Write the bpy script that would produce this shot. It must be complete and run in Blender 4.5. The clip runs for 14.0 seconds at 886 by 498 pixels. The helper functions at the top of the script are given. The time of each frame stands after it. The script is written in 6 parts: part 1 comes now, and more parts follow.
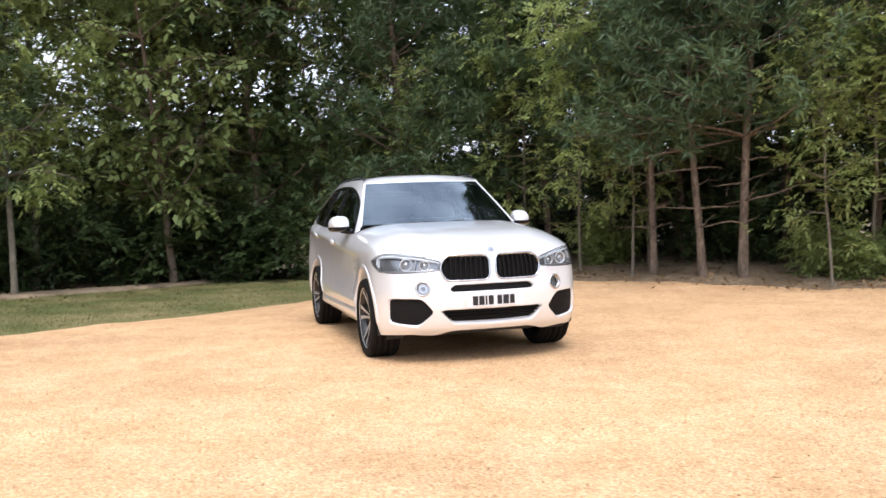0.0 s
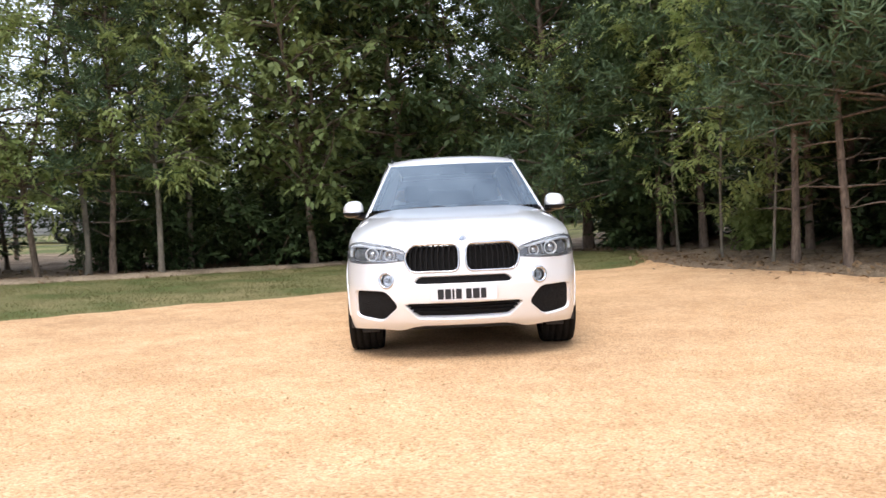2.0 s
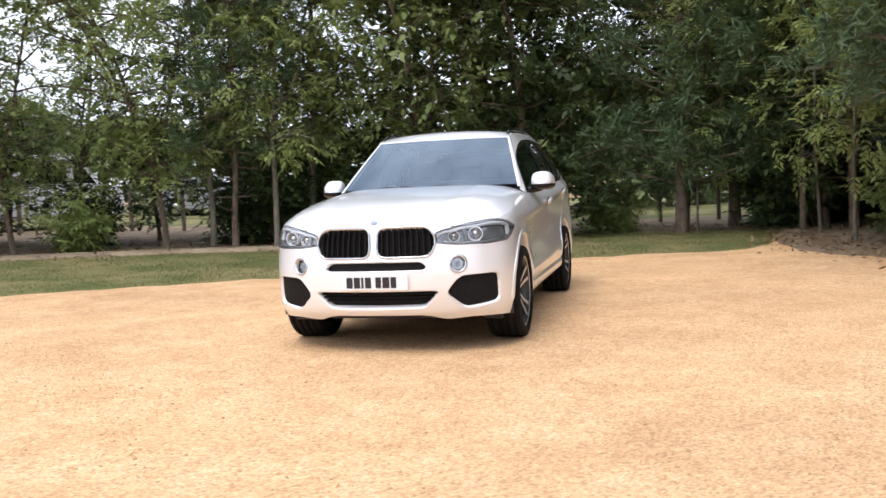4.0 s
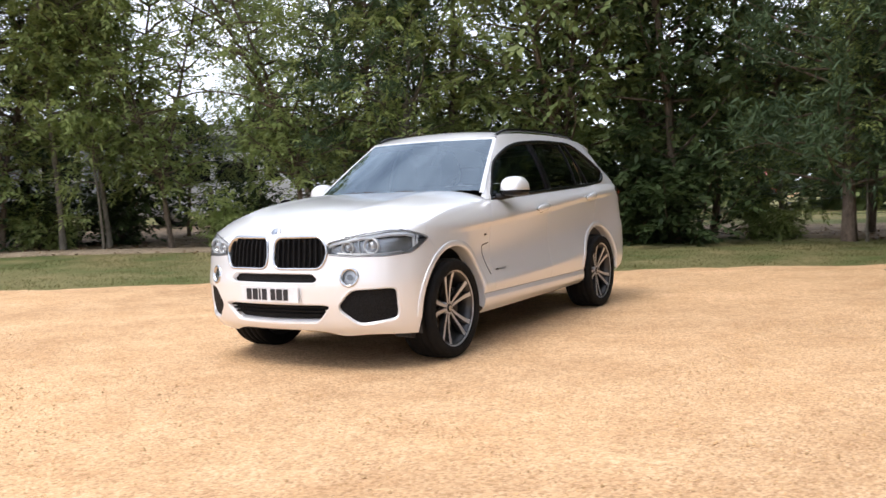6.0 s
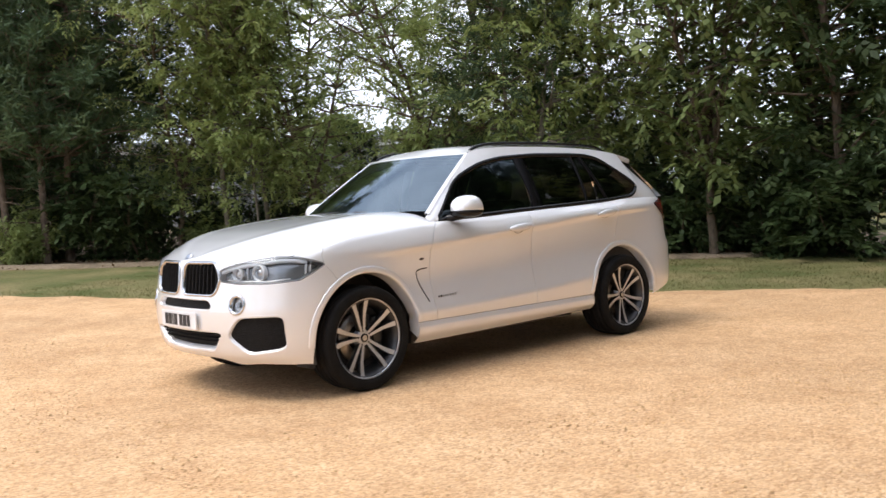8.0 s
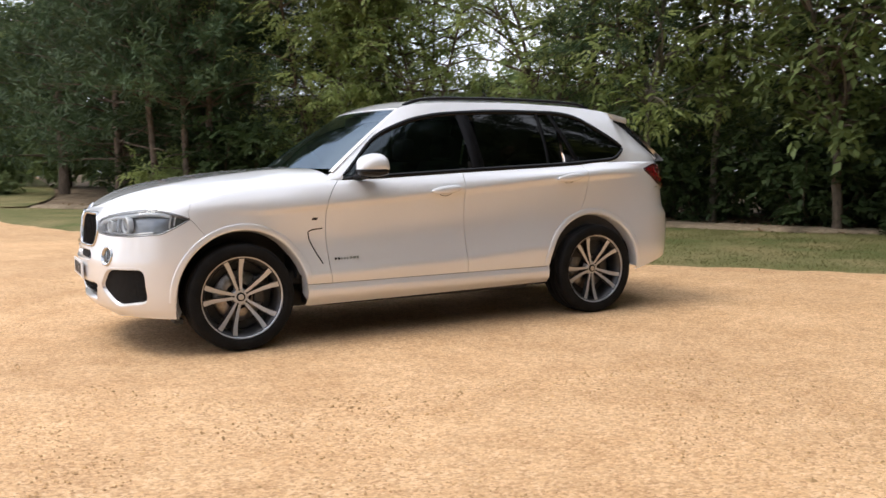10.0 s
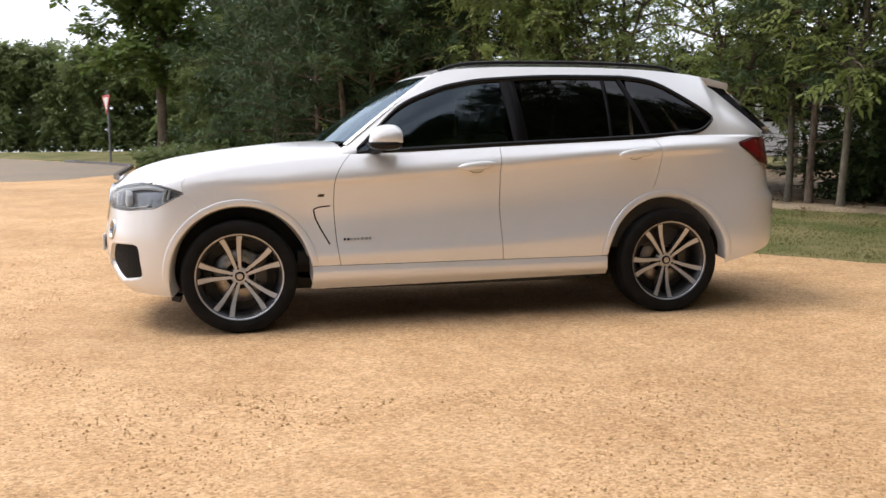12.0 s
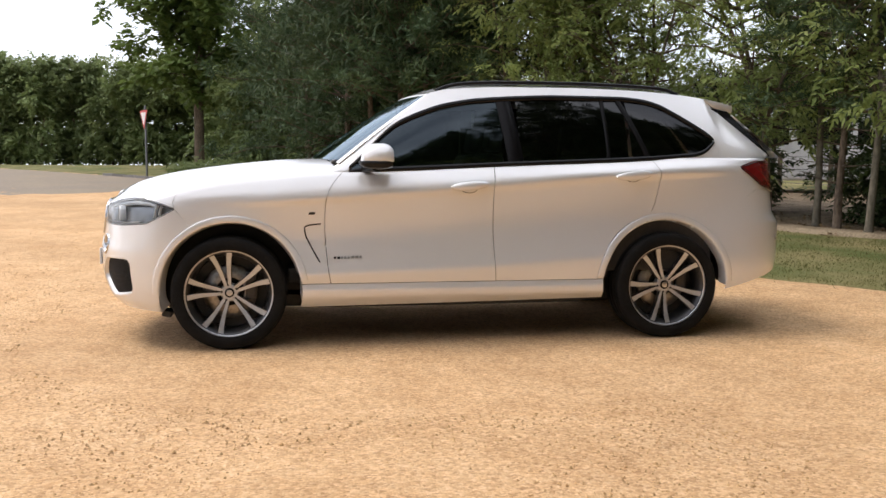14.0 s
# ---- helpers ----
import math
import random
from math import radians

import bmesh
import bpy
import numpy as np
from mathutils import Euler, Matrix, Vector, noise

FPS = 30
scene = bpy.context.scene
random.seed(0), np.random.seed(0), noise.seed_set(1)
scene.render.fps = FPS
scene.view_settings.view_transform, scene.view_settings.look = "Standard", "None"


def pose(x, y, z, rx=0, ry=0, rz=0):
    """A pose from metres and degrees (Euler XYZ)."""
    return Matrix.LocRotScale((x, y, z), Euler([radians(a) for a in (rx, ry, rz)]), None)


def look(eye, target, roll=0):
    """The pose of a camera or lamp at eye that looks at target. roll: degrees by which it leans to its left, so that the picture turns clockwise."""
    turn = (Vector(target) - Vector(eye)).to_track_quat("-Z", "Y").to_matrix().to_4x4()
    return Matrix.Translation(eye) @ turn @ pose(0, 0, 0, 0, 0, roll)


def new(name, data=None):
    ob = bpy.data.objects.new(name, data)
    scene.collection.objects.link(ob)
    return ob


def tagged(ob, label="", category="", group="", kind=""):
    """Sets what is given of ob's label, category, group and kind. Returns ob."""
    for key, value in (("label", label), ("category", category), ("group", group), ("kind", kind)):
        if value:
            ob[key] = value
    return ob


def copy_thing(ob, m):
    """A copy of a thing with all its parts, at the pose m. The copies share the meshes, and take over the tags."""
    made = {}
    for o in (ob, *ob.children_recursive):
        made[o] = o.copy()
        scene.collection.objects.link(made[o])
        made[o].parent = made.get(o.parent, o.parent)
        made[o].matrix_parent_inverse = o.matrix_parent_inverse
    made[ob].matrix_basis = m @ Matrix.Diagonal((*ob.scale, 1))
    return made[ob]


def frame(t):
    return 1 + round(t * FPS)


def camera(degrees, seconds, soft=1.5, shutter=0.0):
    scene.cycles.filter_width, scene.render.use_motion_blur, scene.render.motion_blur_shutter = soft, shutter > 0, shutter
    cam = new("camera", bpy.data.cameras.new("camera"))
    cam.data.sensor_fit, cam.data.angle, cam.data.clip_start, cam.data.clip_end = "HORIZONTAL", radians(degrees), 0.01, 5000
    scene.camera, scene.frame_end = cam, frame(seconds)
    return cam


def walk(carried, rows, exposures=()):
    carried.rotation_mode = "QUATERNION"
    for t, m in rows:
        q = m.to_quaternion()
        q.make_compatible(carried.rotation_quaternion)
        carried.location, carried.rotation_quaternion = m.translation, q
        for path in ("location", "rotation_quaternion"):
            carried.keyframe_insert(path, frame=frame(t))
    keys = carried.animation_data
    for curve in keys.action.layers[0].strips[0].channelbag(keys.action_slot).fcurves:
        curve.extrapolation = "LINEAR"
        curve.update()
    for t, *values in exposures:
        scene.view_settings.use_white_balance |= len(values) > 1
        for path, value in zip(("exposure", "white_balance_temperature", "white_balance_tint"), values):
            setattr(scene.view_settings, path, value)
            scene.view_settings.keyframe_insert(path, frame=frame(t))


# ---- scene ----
cam = camera(53.5, 14.0, soft=1.5, shutter=0.45)
PATH = [
    (0, (9.43, -2.567, 1.252), (7.516, -1.992, 1.183), -2.1),
    (0.5, (9.472, -1.992, 1.242), (7.52, -1.565, 1.147), -1.8),
    (1, (9.401, -1.423, 1.243), (7.427, -1.113, 1.157), -1.1),
    (1.5, (9.335, -0.813, 1.245), (7.345, -0.641, 1.152), -1.9),
    (2, (9.197, -0.227, 1.23), (7.2, -0.204, 1.133), -2.4),
    (2.5, (9.027, 0.343, 1.225), (7.033, 0.245, 1.111), -2.5),
    (5, (7.713, 3.188, 1.196), (5.88, 2.397, 1.085), -1.7),
    (5.5, (7.326, 3.692, 1.19), (5.554, 2.771, 1.093), -1.3),
    (6, (6.934, 4.17, 1.201), (5.226, 3.137, 1.074), -2.1),
    (6.5, (6.508, 4.627, 1.205), (4.895, 3.451, 1.078), -1.9),
    (7, (6.039, 5.036, 1.216), (4.513, 3.75, 1.076), -1.8),
    (7.5, (5.569, 5.435, 1.236), (4.135, 4.046, 1.11), -2.8),
    (8, (5.073, 5.755, 1.246), (3.736, 4.271, 1.148), -2.7),
    (10.5, (2.486, 6.782, 1.196), (1.734, 4.938, 1.004), -1.7),
    (11, (1.997, 6.786, 1.189), (1.431, 4.876, 1.013), -2.0),
    (11.5, (1.59, 6.674, 1.172), (1.093, 4.748, 0.963), -0.1),
    (12, (1.328, 6.602, 1.166), (0.923, 4.657, 0.937), -0.6),
    (12.5, (1.086, 6.61, 1.179), (0.752, 4.651, 0.957), 0.5),
    (13, (1.031, 6.64, 1.182), (0.708, 4.677, 0.973), 0.8),
    (13.5, (0.997, 6.622, 1.177), (0.687, 4.656, 0.981), 0.3),
    (14, (1.016, 6.61, 1.175), (0.696, 4.645, 0.987), 0.2),
]
walk(cam, [(t, look(eye, target, roll)) for t, eye, target, roll in PATH],
     exposures=[(0.0, 0.66, 6550, 13), (2.5, 0.60, 6550, 13), (5.0, 0.52, 6640, 13), (8.0, 0.43, 6700, 12), (10.5, 0.31, 6930, 12), (14.0, 0.27, 7080, 12)])

# ---- light: a bright sky with broken high cloud, a broad soft sun ----
SUN_UP, SUN_ROUND = 60.0, 105.0
world = bpy.data.worlds.new("sky")
scene.world = world
world.use_nodes = True
wn, wl = world.node_tree.nodes, world.node_tree.links
wn.clear()
w_out = wn.new("ShaderNodeOutputWorld")
w_bg = wn.new("ShaderNodeBackground")
w_sky = wn.new("ShaderNodeTexSky")
w_sky.sky_type = "NISHITA"
w_sky.sun_disc = False
w_sky.sun_elevation = radians(SUN_UP)
w_sky.sun_rotation = radians(SUN_ROUND)
w_sky.dust_density = 2.0
w_co = wn.new("ShaderNodeTexCoord")
w_map = wn.new("ShaderNodeMapping")
w_map.inputs["Scale"].default_value = (1.0, 1.0, 2.2)
w_noise = wn.new("ShaderNodeTexNoise")
w_noise.inputs["Scale"].default_value = 2.1
w_noise.inputs["Detail"].default_value = 7.0
w_noise.inputs["Roughness"].default_value = 0.58
w_ramp = wn.new("ShaderNodeValToRGB")
w_ramp.color_ramp.elements[0].position = 0.22
w_ramp.color_ramp.elements[1].position = 0.58
w_mix = wn.new("ShaderNodeMixRGB")
w_mix.inputs["Color2"].default_value = (8.5, 9.25, 10.9, 1)
wl.new(w_co.outputs["Generated"], w_map.inputs["Vector"])
wl.new(w_map.outputs["Vector"], w_noise.inputs["Vector"])
wl.new(w_noise.outputs["Fac"], w_ramp.inputs["Fac"])
wl.new(w_ramp.outputs["Color"], w_mix.inputs["Fac"])
wl.new(w_sky.outputs["Color"], w_mix.inputs["Color1"])
wl.new(w_mix.outputs["Color"], w_bg.inputs["Color"])
w_bg.inputs["Strength"].default_value = 0.142
wl.new(w_bg.outputs["Background"], w_out.inputs["Surface"])

sun = new("sun", bpy.data.lights.new("sun", "SUN"))
sun.data.energy = 1.4
sun.data.angle = radians(26)
sun.data.color = (1.0, 0.975, 0.94)
_az = radians(SUN_ROUND)
_away = Vector((math.sin(_az) * math.cos(radians(SUN_UP)), math.cos(_az) * math.cos(radians(SUN_UP)), math.sin(radians(SUN_UP))))
sun.matrix_world = look(_away * 60, (0, 0, 0))


# ---- materials ----
def material(name, color, rough=0.5, metal=0.0, second=None, scale=6.0, amount=0.6, fine=60.0, fine_amount=0.15,
             bump=0.0, bump_scale=80.0, coat=0.0, spec=0.5, rough_vary=0.0, per_object=0.0, per_island=0.0, stretch=(1, 1, 1)):
    """A surface with broad variation towards a second colour, fine grain, relief and uneven gloss."""
    m = bpy.data.materials.new(name)
    m.use_nodes = True
    n, l = m.node_tree.nodes, m.node_tree.links
    p = n["Principled BSDF"]
    p.inputs["Roughness"].default_value = rough
    p.inputs["Metallic"].default_value = metal
    p.inputs["Specular IOR Level"].default_value = spec
    p.inputs["Coat Weight"].default_value = coat
    p.inputs["Coat Roughness"].default_value = 0.03
    co = n.new("ShaderNodeTexCoord")
    mp = n.new("ShaderNodeMapping")
    mp.inputs["Scale"].default_value = stretch
    l.new(co.outputs["Object"], mp.inputs["Vector"])
    broad = n.new("ShaderNodeTexNoise")
    broad.inputs["Scale"].default_value = scale
    broad.inputs["Detail"].default_value = 4.0
    l.new(mp.outputs["Vector"], broad.inputs["Vector"])
    grain = n.new("ShaderNodeTexNoise")
    grain.inputs["Scale"].default_value = fine
    grain.inputs["Detail"].default_value = 3.0
    l.new(mp.outputs["Vector"], grain.inputs["Vector"])
    ramp = n.new("ShaderNodeMapRange")
    ramp.inputs["From Min"].default_value, ramp.inputs["From Max"].default_value = 0.35, 0.65
    ramp.inputs["To Max"].default_value = amount
    l.new(broad.outputs["Fac"], ramp.inputs["Value"])
    mix = n.new("ShaderNodeMixRGB")
    mix.inputs["Color1"].default_value = (*color, 1)
    mix.inputs["Color2"].default_value = (*(second or [c * 0.8 for c in color]), 1)
    l.new(ramp.outputs["Result"], mix.inputs["Fac"])
    last = mix.outputs["Color"]
    if fine_amount:
        g = n.new("ShaderNodeMapRange")
        g.inputs["From Min"].default_value, g.inputs["From Max"].default_value = 0.3, 0.7
        g.inputs["To Min"].default_value, g.inputs["To Max"].default_value = 1 - fine_amount, 1 + fine_amount
        l.new(grain.outputs["Fac"], g.inputs["Value"])
        mul = n.new("ShaderNodeMixRGB")
        mul.blend_type, mul.inputs["Fac"].default_value = "MULTIPLY", 1.0
        l.new(last, mul.inputs["Color1"])
        l.new(g.outputs["Result"], mul.inputs["Color2"])
        last = mul.outputs["Color"]
    for vary, node, socket in ((per_object, "ShaderNodeObjectInfo", "Random"), (per_island, "ShaderNodeNewGeometry", "Random Per Island")):
        if vary:
            info = n.new(node)
            g = n.new("ShaderNodeMapRange")
            g.inputs["To Min"].default_value, g.inputs["To Max"].default_value = 1 - vary, 1 + vary
            l.new(info.outputs[socket], g.inputs["Value"])
            mul = n.new("ShaderNodeMixRGB")
            mul.blend_type, mul.inputs["Fac"].default_value = "MULTIPLY", 1.0
            l.new(last, mul.inputs["Color1"])
            l.new(g.outputs["Result"], mul.inputs["Color2"])
            last = mul.outputs["Color"]
    l.new(last, p.inputs["Base Color"])
    if rough_vary:
        g = n.new("ShaderNodeMapRange")
        g.inputs["From Min"].default_value, g.inputs["From Max"].default_value = 0.3, 0.7
        g.inputs["To Min"].default_value, g.inputs["To Max"].default_value = max(0.02, rough - rough_vary), rough + rough_vary
        l.new(broad.outputs["Fac"], g.inputs["Value"])
        l.new(g.outputs["Result"], p.inputs["Roughness"])
    if bump:
        tex = n.new("ShaderNodeTexNoise")
        tex.inputs["Scale"].default_value = bump_scale
        tex.inputs["Detail"].default_value = 4.0
        l.new(mp.outputs["Vector"], tex.inputs["Vector"])
        b = n.new("ShaderNodeBump")
        b.inputs["Strength"].default_value = bump
        b.inputs["Distance"].default_value = 0.02
        l.new(tex.outputs["Fac"], b.inputs["Height"])
        l.new(b.outputs["Normal"], p.inputs["Normal"])
    return m


def glass_material(name, color, rough=0.0, tint=0.5, coat=(1, 1, 1)):
    """A thin tinted pane: mirror reflection by angle over a coloured see-through layer."""
    m = bpy.data.materials.new(name)
    m.use_nodes = True
    n, l = m.node_tree.nodes, m.node_tree.links
    n.clear()
    out = n.new("ShaderNodeOutputMaterial")
    clear = n.new("ShaderNodeBsdfTransparent")
    clear.inputs["Color"].default_value = (*color, 1)
    gloss = n.new("ShaderNodeBsdfGlossy")
    gloss.inputs["Roughness"].default_value = rough
    gloss.inputs["Color"].default_value = (*coat, 1)
    fres = n.new("ShaderNodeFresnel")
    fres.inputs["IOR"].default_value = 1.0 + tint
    mix = n.new("ShaderNodeMixShader")
    l.new(fres.outputs["Fac"], mix.inputs["Fac"])
    l.new(clear.outputs["BSDF"], mix.inputs[1])
    l.new(gloss.outputs["BSDF"], mix.inputs[2])
    l.new(mix.outputs["Shader"], out.inputs["Surface"])
    return m


def leaf_material(name, color, second, glow=0.35):
    m = bpy.data.materials.new(name)
    m.use_nodes = True
    n, l = m.node_tree.nodes, m.node_tree.links
    p = n["Principled BSDF"]
    p.inputs["Roughness"].default_value = 0.5
    p.inputs["Specular IOR Level"].default_value = 0.22
    geo = n.new("ShaderNodeNewGeometry")
    info = n.new("ShaderNodeObjectInfo")
    co = n.new("ShaderNodeTexCoord")
    patch = n.new("ShaderNodeTexNoise")
    patch.inputs["Scale"].default_value = 0.7
    l.new(co.outputs["Object"], patch.inputs["Vector"])
    mix = n.new("ShaderNodeMixRGB")
    mix.inputs["Color1"].default_value = (*color, 1)
    mix.inputs["Color2"].default_value = (*second, 1)
    add = n.new("ShaderNodeMath")
    add.operation = "MULTIPLY_ADD"
    add.inputs[1].default_value = 0.55
    l.new(geo.outputs["Random Per Island"], add.inputs[0])
    pr = n.new("ShaderNodeMapRange")
    pr.inputs["From Min"].default_value, pr.inputs["From Max"].default_value = 0.35, 0.7
    pr.inputs["To Max"].default_value = 0.45
    l.new(patch.outputs["Fac"], pr.inputs["Value"])
    l.new(pr.outputs["Result"], add.inputs[2])
    l.new(add.outputs["Value"], mix.inputs["Fac"])
    vary = n.new("ShaderNodeMapRange")
    vary.inputs["To Min"].default_value, vary.inputs["To Max"].default_value = 0.8, 1.2
    l.new(info.outputs["Random"], vary.inputs["Value"])
    mul = n.new("ShaderNodeMixRGB")
    mul.blend_type, mul.inputs["Fac"].default_value = "MULTIPLY", 1.0
    l.new(mix.outputs["Color"], mul.inputs["Color1"])
    l.new(vary.outputs["Result"], mul.inputs["Color2"])
    l.new(mul.outputs["Color"], p.inputs["Base Color"])
    trans = n.new("ShaderNodeBsdfTranslucent")
    l.new(mul.outputs["Color"], trans.inputs["Color"])
    both = n.new("ShaderNodeMixShader")
    both.inputs["Fac"].default_value = glow
    l.new(p.outputs["BSDF"], both.inputs[1])
    l.new(trans.outputs["BSDF"], both.inputs[2])
    l.new(both.outputs["Shader"], n["Material Output"].inputs["Surface"])
    return m


def gravel_material():
    """Compacted sandy gravel: pale and brown grains, paler scuffed patches, fine relief."""
    m = bpy.data.materials.new("sandy_gravel")
    m.use_nodes = True
    n, l = m.node_tree.nodes, m.node_tree.links
    p = n["Principled BSDF"]
    p.inputs["Roughness"].default_value = 0.92
    p.inputs["Specular IOR Level"].default_value = 0.2
    co = n.new("ShaderNodeTexCoord")

    def noise_at(scale, detail, low, high, a, b, rough=0.55):
        t = n.new("ShaderNodeTexNoise")
        t.inputs["Scale"].default_value, t.inputs["Detail"].default_value, t.inputs["Roughness"].default_value = scale, detail, rough
        l.new(co.outputs["Object"], t.inputs["Vector"])
        r = n.new("ShaderNodeMapRange")
        r.inputs["From Min"].default_value, r.inputs["From Max"].default_value = low, high
        r.inputs["To Min"].default_value, r.inputs["To Max"].default_value = a, b
        l.new(t.outputs["Fac"], r.inputs["Value"])
        return r.outputs["Result"]

    def times(a, b):
        x = n.new("ShaderNodeMixRGB")
        x.blend_type, x.inputs["Fac"].default_value = "MULTIPLY", 1.0
        l.new(a, x.inputs["Color1"])
        l.new(b, x.inputs["Color2"])
        return x.outputs["Color"]
    grain = n.new("ShaderNodeTexVoronoi")
    grain.inputs["Scale"].default_value = 78.0
    l.new(co.outputs["Object"], grain.inputs["Vector"])
    tone = n.new("ShaderNodeSeparateColor")
    l.new(grain.outputs["Color"], tone.inputs["Color"])
    ramp = n.new("ShaderNodeValToRGB")
    e = ramp.color_ramp.elements
    e[0].position, e[0].color = 0.0, (0.41, 0.245, 0.125, 1)
    e[1].position, e[1].color = 1.0, (0.715, 0.485, 0.285, 1)
    k = ramp.color_ramp.elements.new(0.22)
    k.color = (0.535, 0.33, 0.172, 1)
    k = ramp.color_ramp.elements.new(0.62)
    k.color = (0.63, 0.402, 0.215, 1)
    l.new(tone.outputs["Red"], ramp.inputs["Fac"])
    scuff = n.new("ShaderNodeMixRGB")
    scuff.inputs["Color1"].default_value, scuff.inputs["Color2"].default_value = (0.91, 0.87, 0.83, 1), (1.08, 1.09, 1.11, 1)
    l.new(noise_at(1.7, 7.0, 0.36, 0.64, 0.0, 1.0, 0.66), scuff.inputs["Fac"])
    c = times(ramp.outputs["Color"], scuff.outputs["Color"])
    c = times(c, noise_at(0.35, 3.0, 0.35, 0.65, 0.90, 1.08))
    c = times(c, noise_at(9.0, 5.0, 0.35, 0.7, 1.06, 0.92))
    c = times(c, noise_at(30.0, 3.0, 0.36, 0.66, 0.94, 1.07))
    l.new(c, p.inputs["Base Color"])
    b = n.new("ShaderNodeBump")
    b.inputs["Strength"].default_value, b.inputs["Distance"].default_value = 0.28, 0.012
    l.new(grain.outputs["Distance"], b.inputs["Height"])
    b.invert = True
    l.new(b.outputs["Normal"], p.inputs["Normal"])
    return m


GRAVEL = gravel_material()
STONE_BIT = material("gravel_stone", (0.56, 0.36, 0.18), 0.85, second=(0.44, 0.27, 0.13), scale=30, per_island=0.3, spec=0.2)
LAWN = material("mown_grass", (0.105, 0.125, 0.042), 0.9, second=(0.25, 0.21, 0.10), scale=0.8, amount=0.95, fine=45, fine_amount=0.35, bump=0.8, bump_scale=70, spec=0.15)
BLADE = leaf_material("grass_blade", (0.17, 0.19, 0.065), (0.29, 0.26, 0.12), 0.5)
SOIL = material("leaf_litter_soil", (0.17, 0.125, 0.085), 0.95, second=(0.30, 0.23, 0.155), scale=2.2, amount=0.8, fine=38, fine_amount=0.45, bump=0.9, bump_scale=35, spec=0.1)
ASPHALT = material("asphalt", (0.27, 0.225, 0.18), 0.9, second=(0.33, 0.265, 0.19), scale=0.5, fine=60, fine_amount=0.2, bump=0.4, spec=0.2)
KERB = material("kerb_stone", (0.16, 0.15, 0.145), 0.85, second=(0.25, 0.23, 0.21), scale=5, fine=50, bump=0.4, per_object=0.15)
BARK = material("tree_bark", (0.17, 0.13, 0.095), 0.95, second=(0.10, 0.08, 0.06), scale=5, amount=0.9, fine=30, fine_amount=0.35, bump=0.9, bump_scale=28, spec=0.1, stretch=(1, 1, 0.3))
PALE_BARK = material("smooth_grey_bark", (0.19, 0.165, 0.128), 0.9, second=(0.105, 0.095, 0.072), scale=4, amount=0.9, fine=24, fine_amount=0.25, bump=0.5, bump_scale=20, spec=0.15, stretch=(1, 1, 0.5))
PINE_BARK = material("pine_bark", (0.19, 0.145, 0.11), 0.95, second=(0.105, 0.08, 0.062), scale=7, amount=0.9, fine=26, fine_amount=0.4, bump=1.0, bump_scale=24, spec=0.1, stretch=(1, 1, 0.35))
ASH_LEAF = leaf_material("ash_leaf", (0.205, 0.275, 0.092), (0.37, 0.415, 0.155), 0.50)
# leaf green darkened to carry the shade under the canopy
SHADE_LEAF = leaf_material("shaded_leaf", (0.036, 0.062, 0.023), (0.085, 0.12, 0.045))
MID_LEAF = leaf_material("canopy_leaf", (0.095, 0.142, 0.048), (0.195, 0.235, 0.086), 0.5)
LIME_LEAF = leaf_material("maple_leaf", (0.085, 0.135, 0.036), (0.155, 0.205, 0.058), 0.45)
OAK_LEAF = leaf_material("oak_leaf", (0.12, 0.168, 0.057), (0.24, 0.285, 0.105), 0.30)
NEEDLE = leaf_material("pine_needle", (0.046, 0.084, 0.040), (0.098, 0.138, 0.060), 0.15)
HEDGE_LEAF = leaf_material("hedge_leaf", (0.15, 0.205, 0.08), (0.25, 0.295, 0.125), 0.45)
PAINT = material("pearl_white_paint", (0.83, 0.835, 0.84), 0.30, 0.30, second=(0.81, 0.814, 0.818), scale=3, amount=0.5, fine=400, fine_amount=0.015, coat=1.0, spec=0.5)
BLACK_GLOSS = material("gloss_black_trim", (0.010, 0.010, 0.011), 0.16, fine_amount=0.05, spec=0.25)
PILLAR_BLACK = material("black_pillar_film", (0.008, 0.008, 0.009), 0.30, fine_amount=0.05, spec=0.10)
BLACK_PLASTIC = material("black_plastic", (0.02, 0.02, 0.021), 0.55, second=(0.03, 0.03, 0.03), scale=20, bump=0.15, bump_scale=300)
MESH_BLACK = material("intake_mesh", (0.016, 0.015, 0.015), 0.65, second=(0.007, 0.007, 0.007), scale=90, amount=1.0, bump=0.6, bump_scale=120, spec=0.12)
SILVER = material("bright_silver_trim", (0.58, 0.59, 0.60), 0.16, 0.95, fine_amount=0.03)
CHROME = material("chrome", (0.78, 0.78, 0.78), 0.12, 1.0, fine_amount=0.03)
SATIN = material("satin_aluminium", (0.55, 0.55, 0.56), 0.3, 1.0, fine_amount=0.03)
RUBBER = material("tyre_rubber", (0.0085, 0.0083, 0.008), 0.75, second=(0.016, 0.015, 0.014), scale=9, amount=0.7, fine=90, bump=0.35, bump_scale=150, spec=0.12)
ALLOY = material("machined_alloy", (0.56, 0.57, 0.59), 0.34, 0.62, second=(0.48, 0.485, 0.50), scale=14, fine_amount=0.05, rough_vary=0.06)
ALLOY_DARK = material("grey_alloy", (0.045, 0.045, 0.048), 0.35, 0.6, second=(0.07, 0.066, 0.06), scale=14)
DISC = material("brake_disc", (0.42, 0.40, 0.38), 0.4, 1.0, second=(0.25, 0.20, 0.15), scale=25)
CAR_GLASS = glass_material("windscreen_glass", (0.40, 0.46, 0.47), 0.0, 1.55, (0.72, 0.88, 1.0))
SIDE_GLASS = glass_material("side_window_glass", (0.10, 0.12, 0.125), 0.0, 0.60, (0.75, 0.9, 1.0))
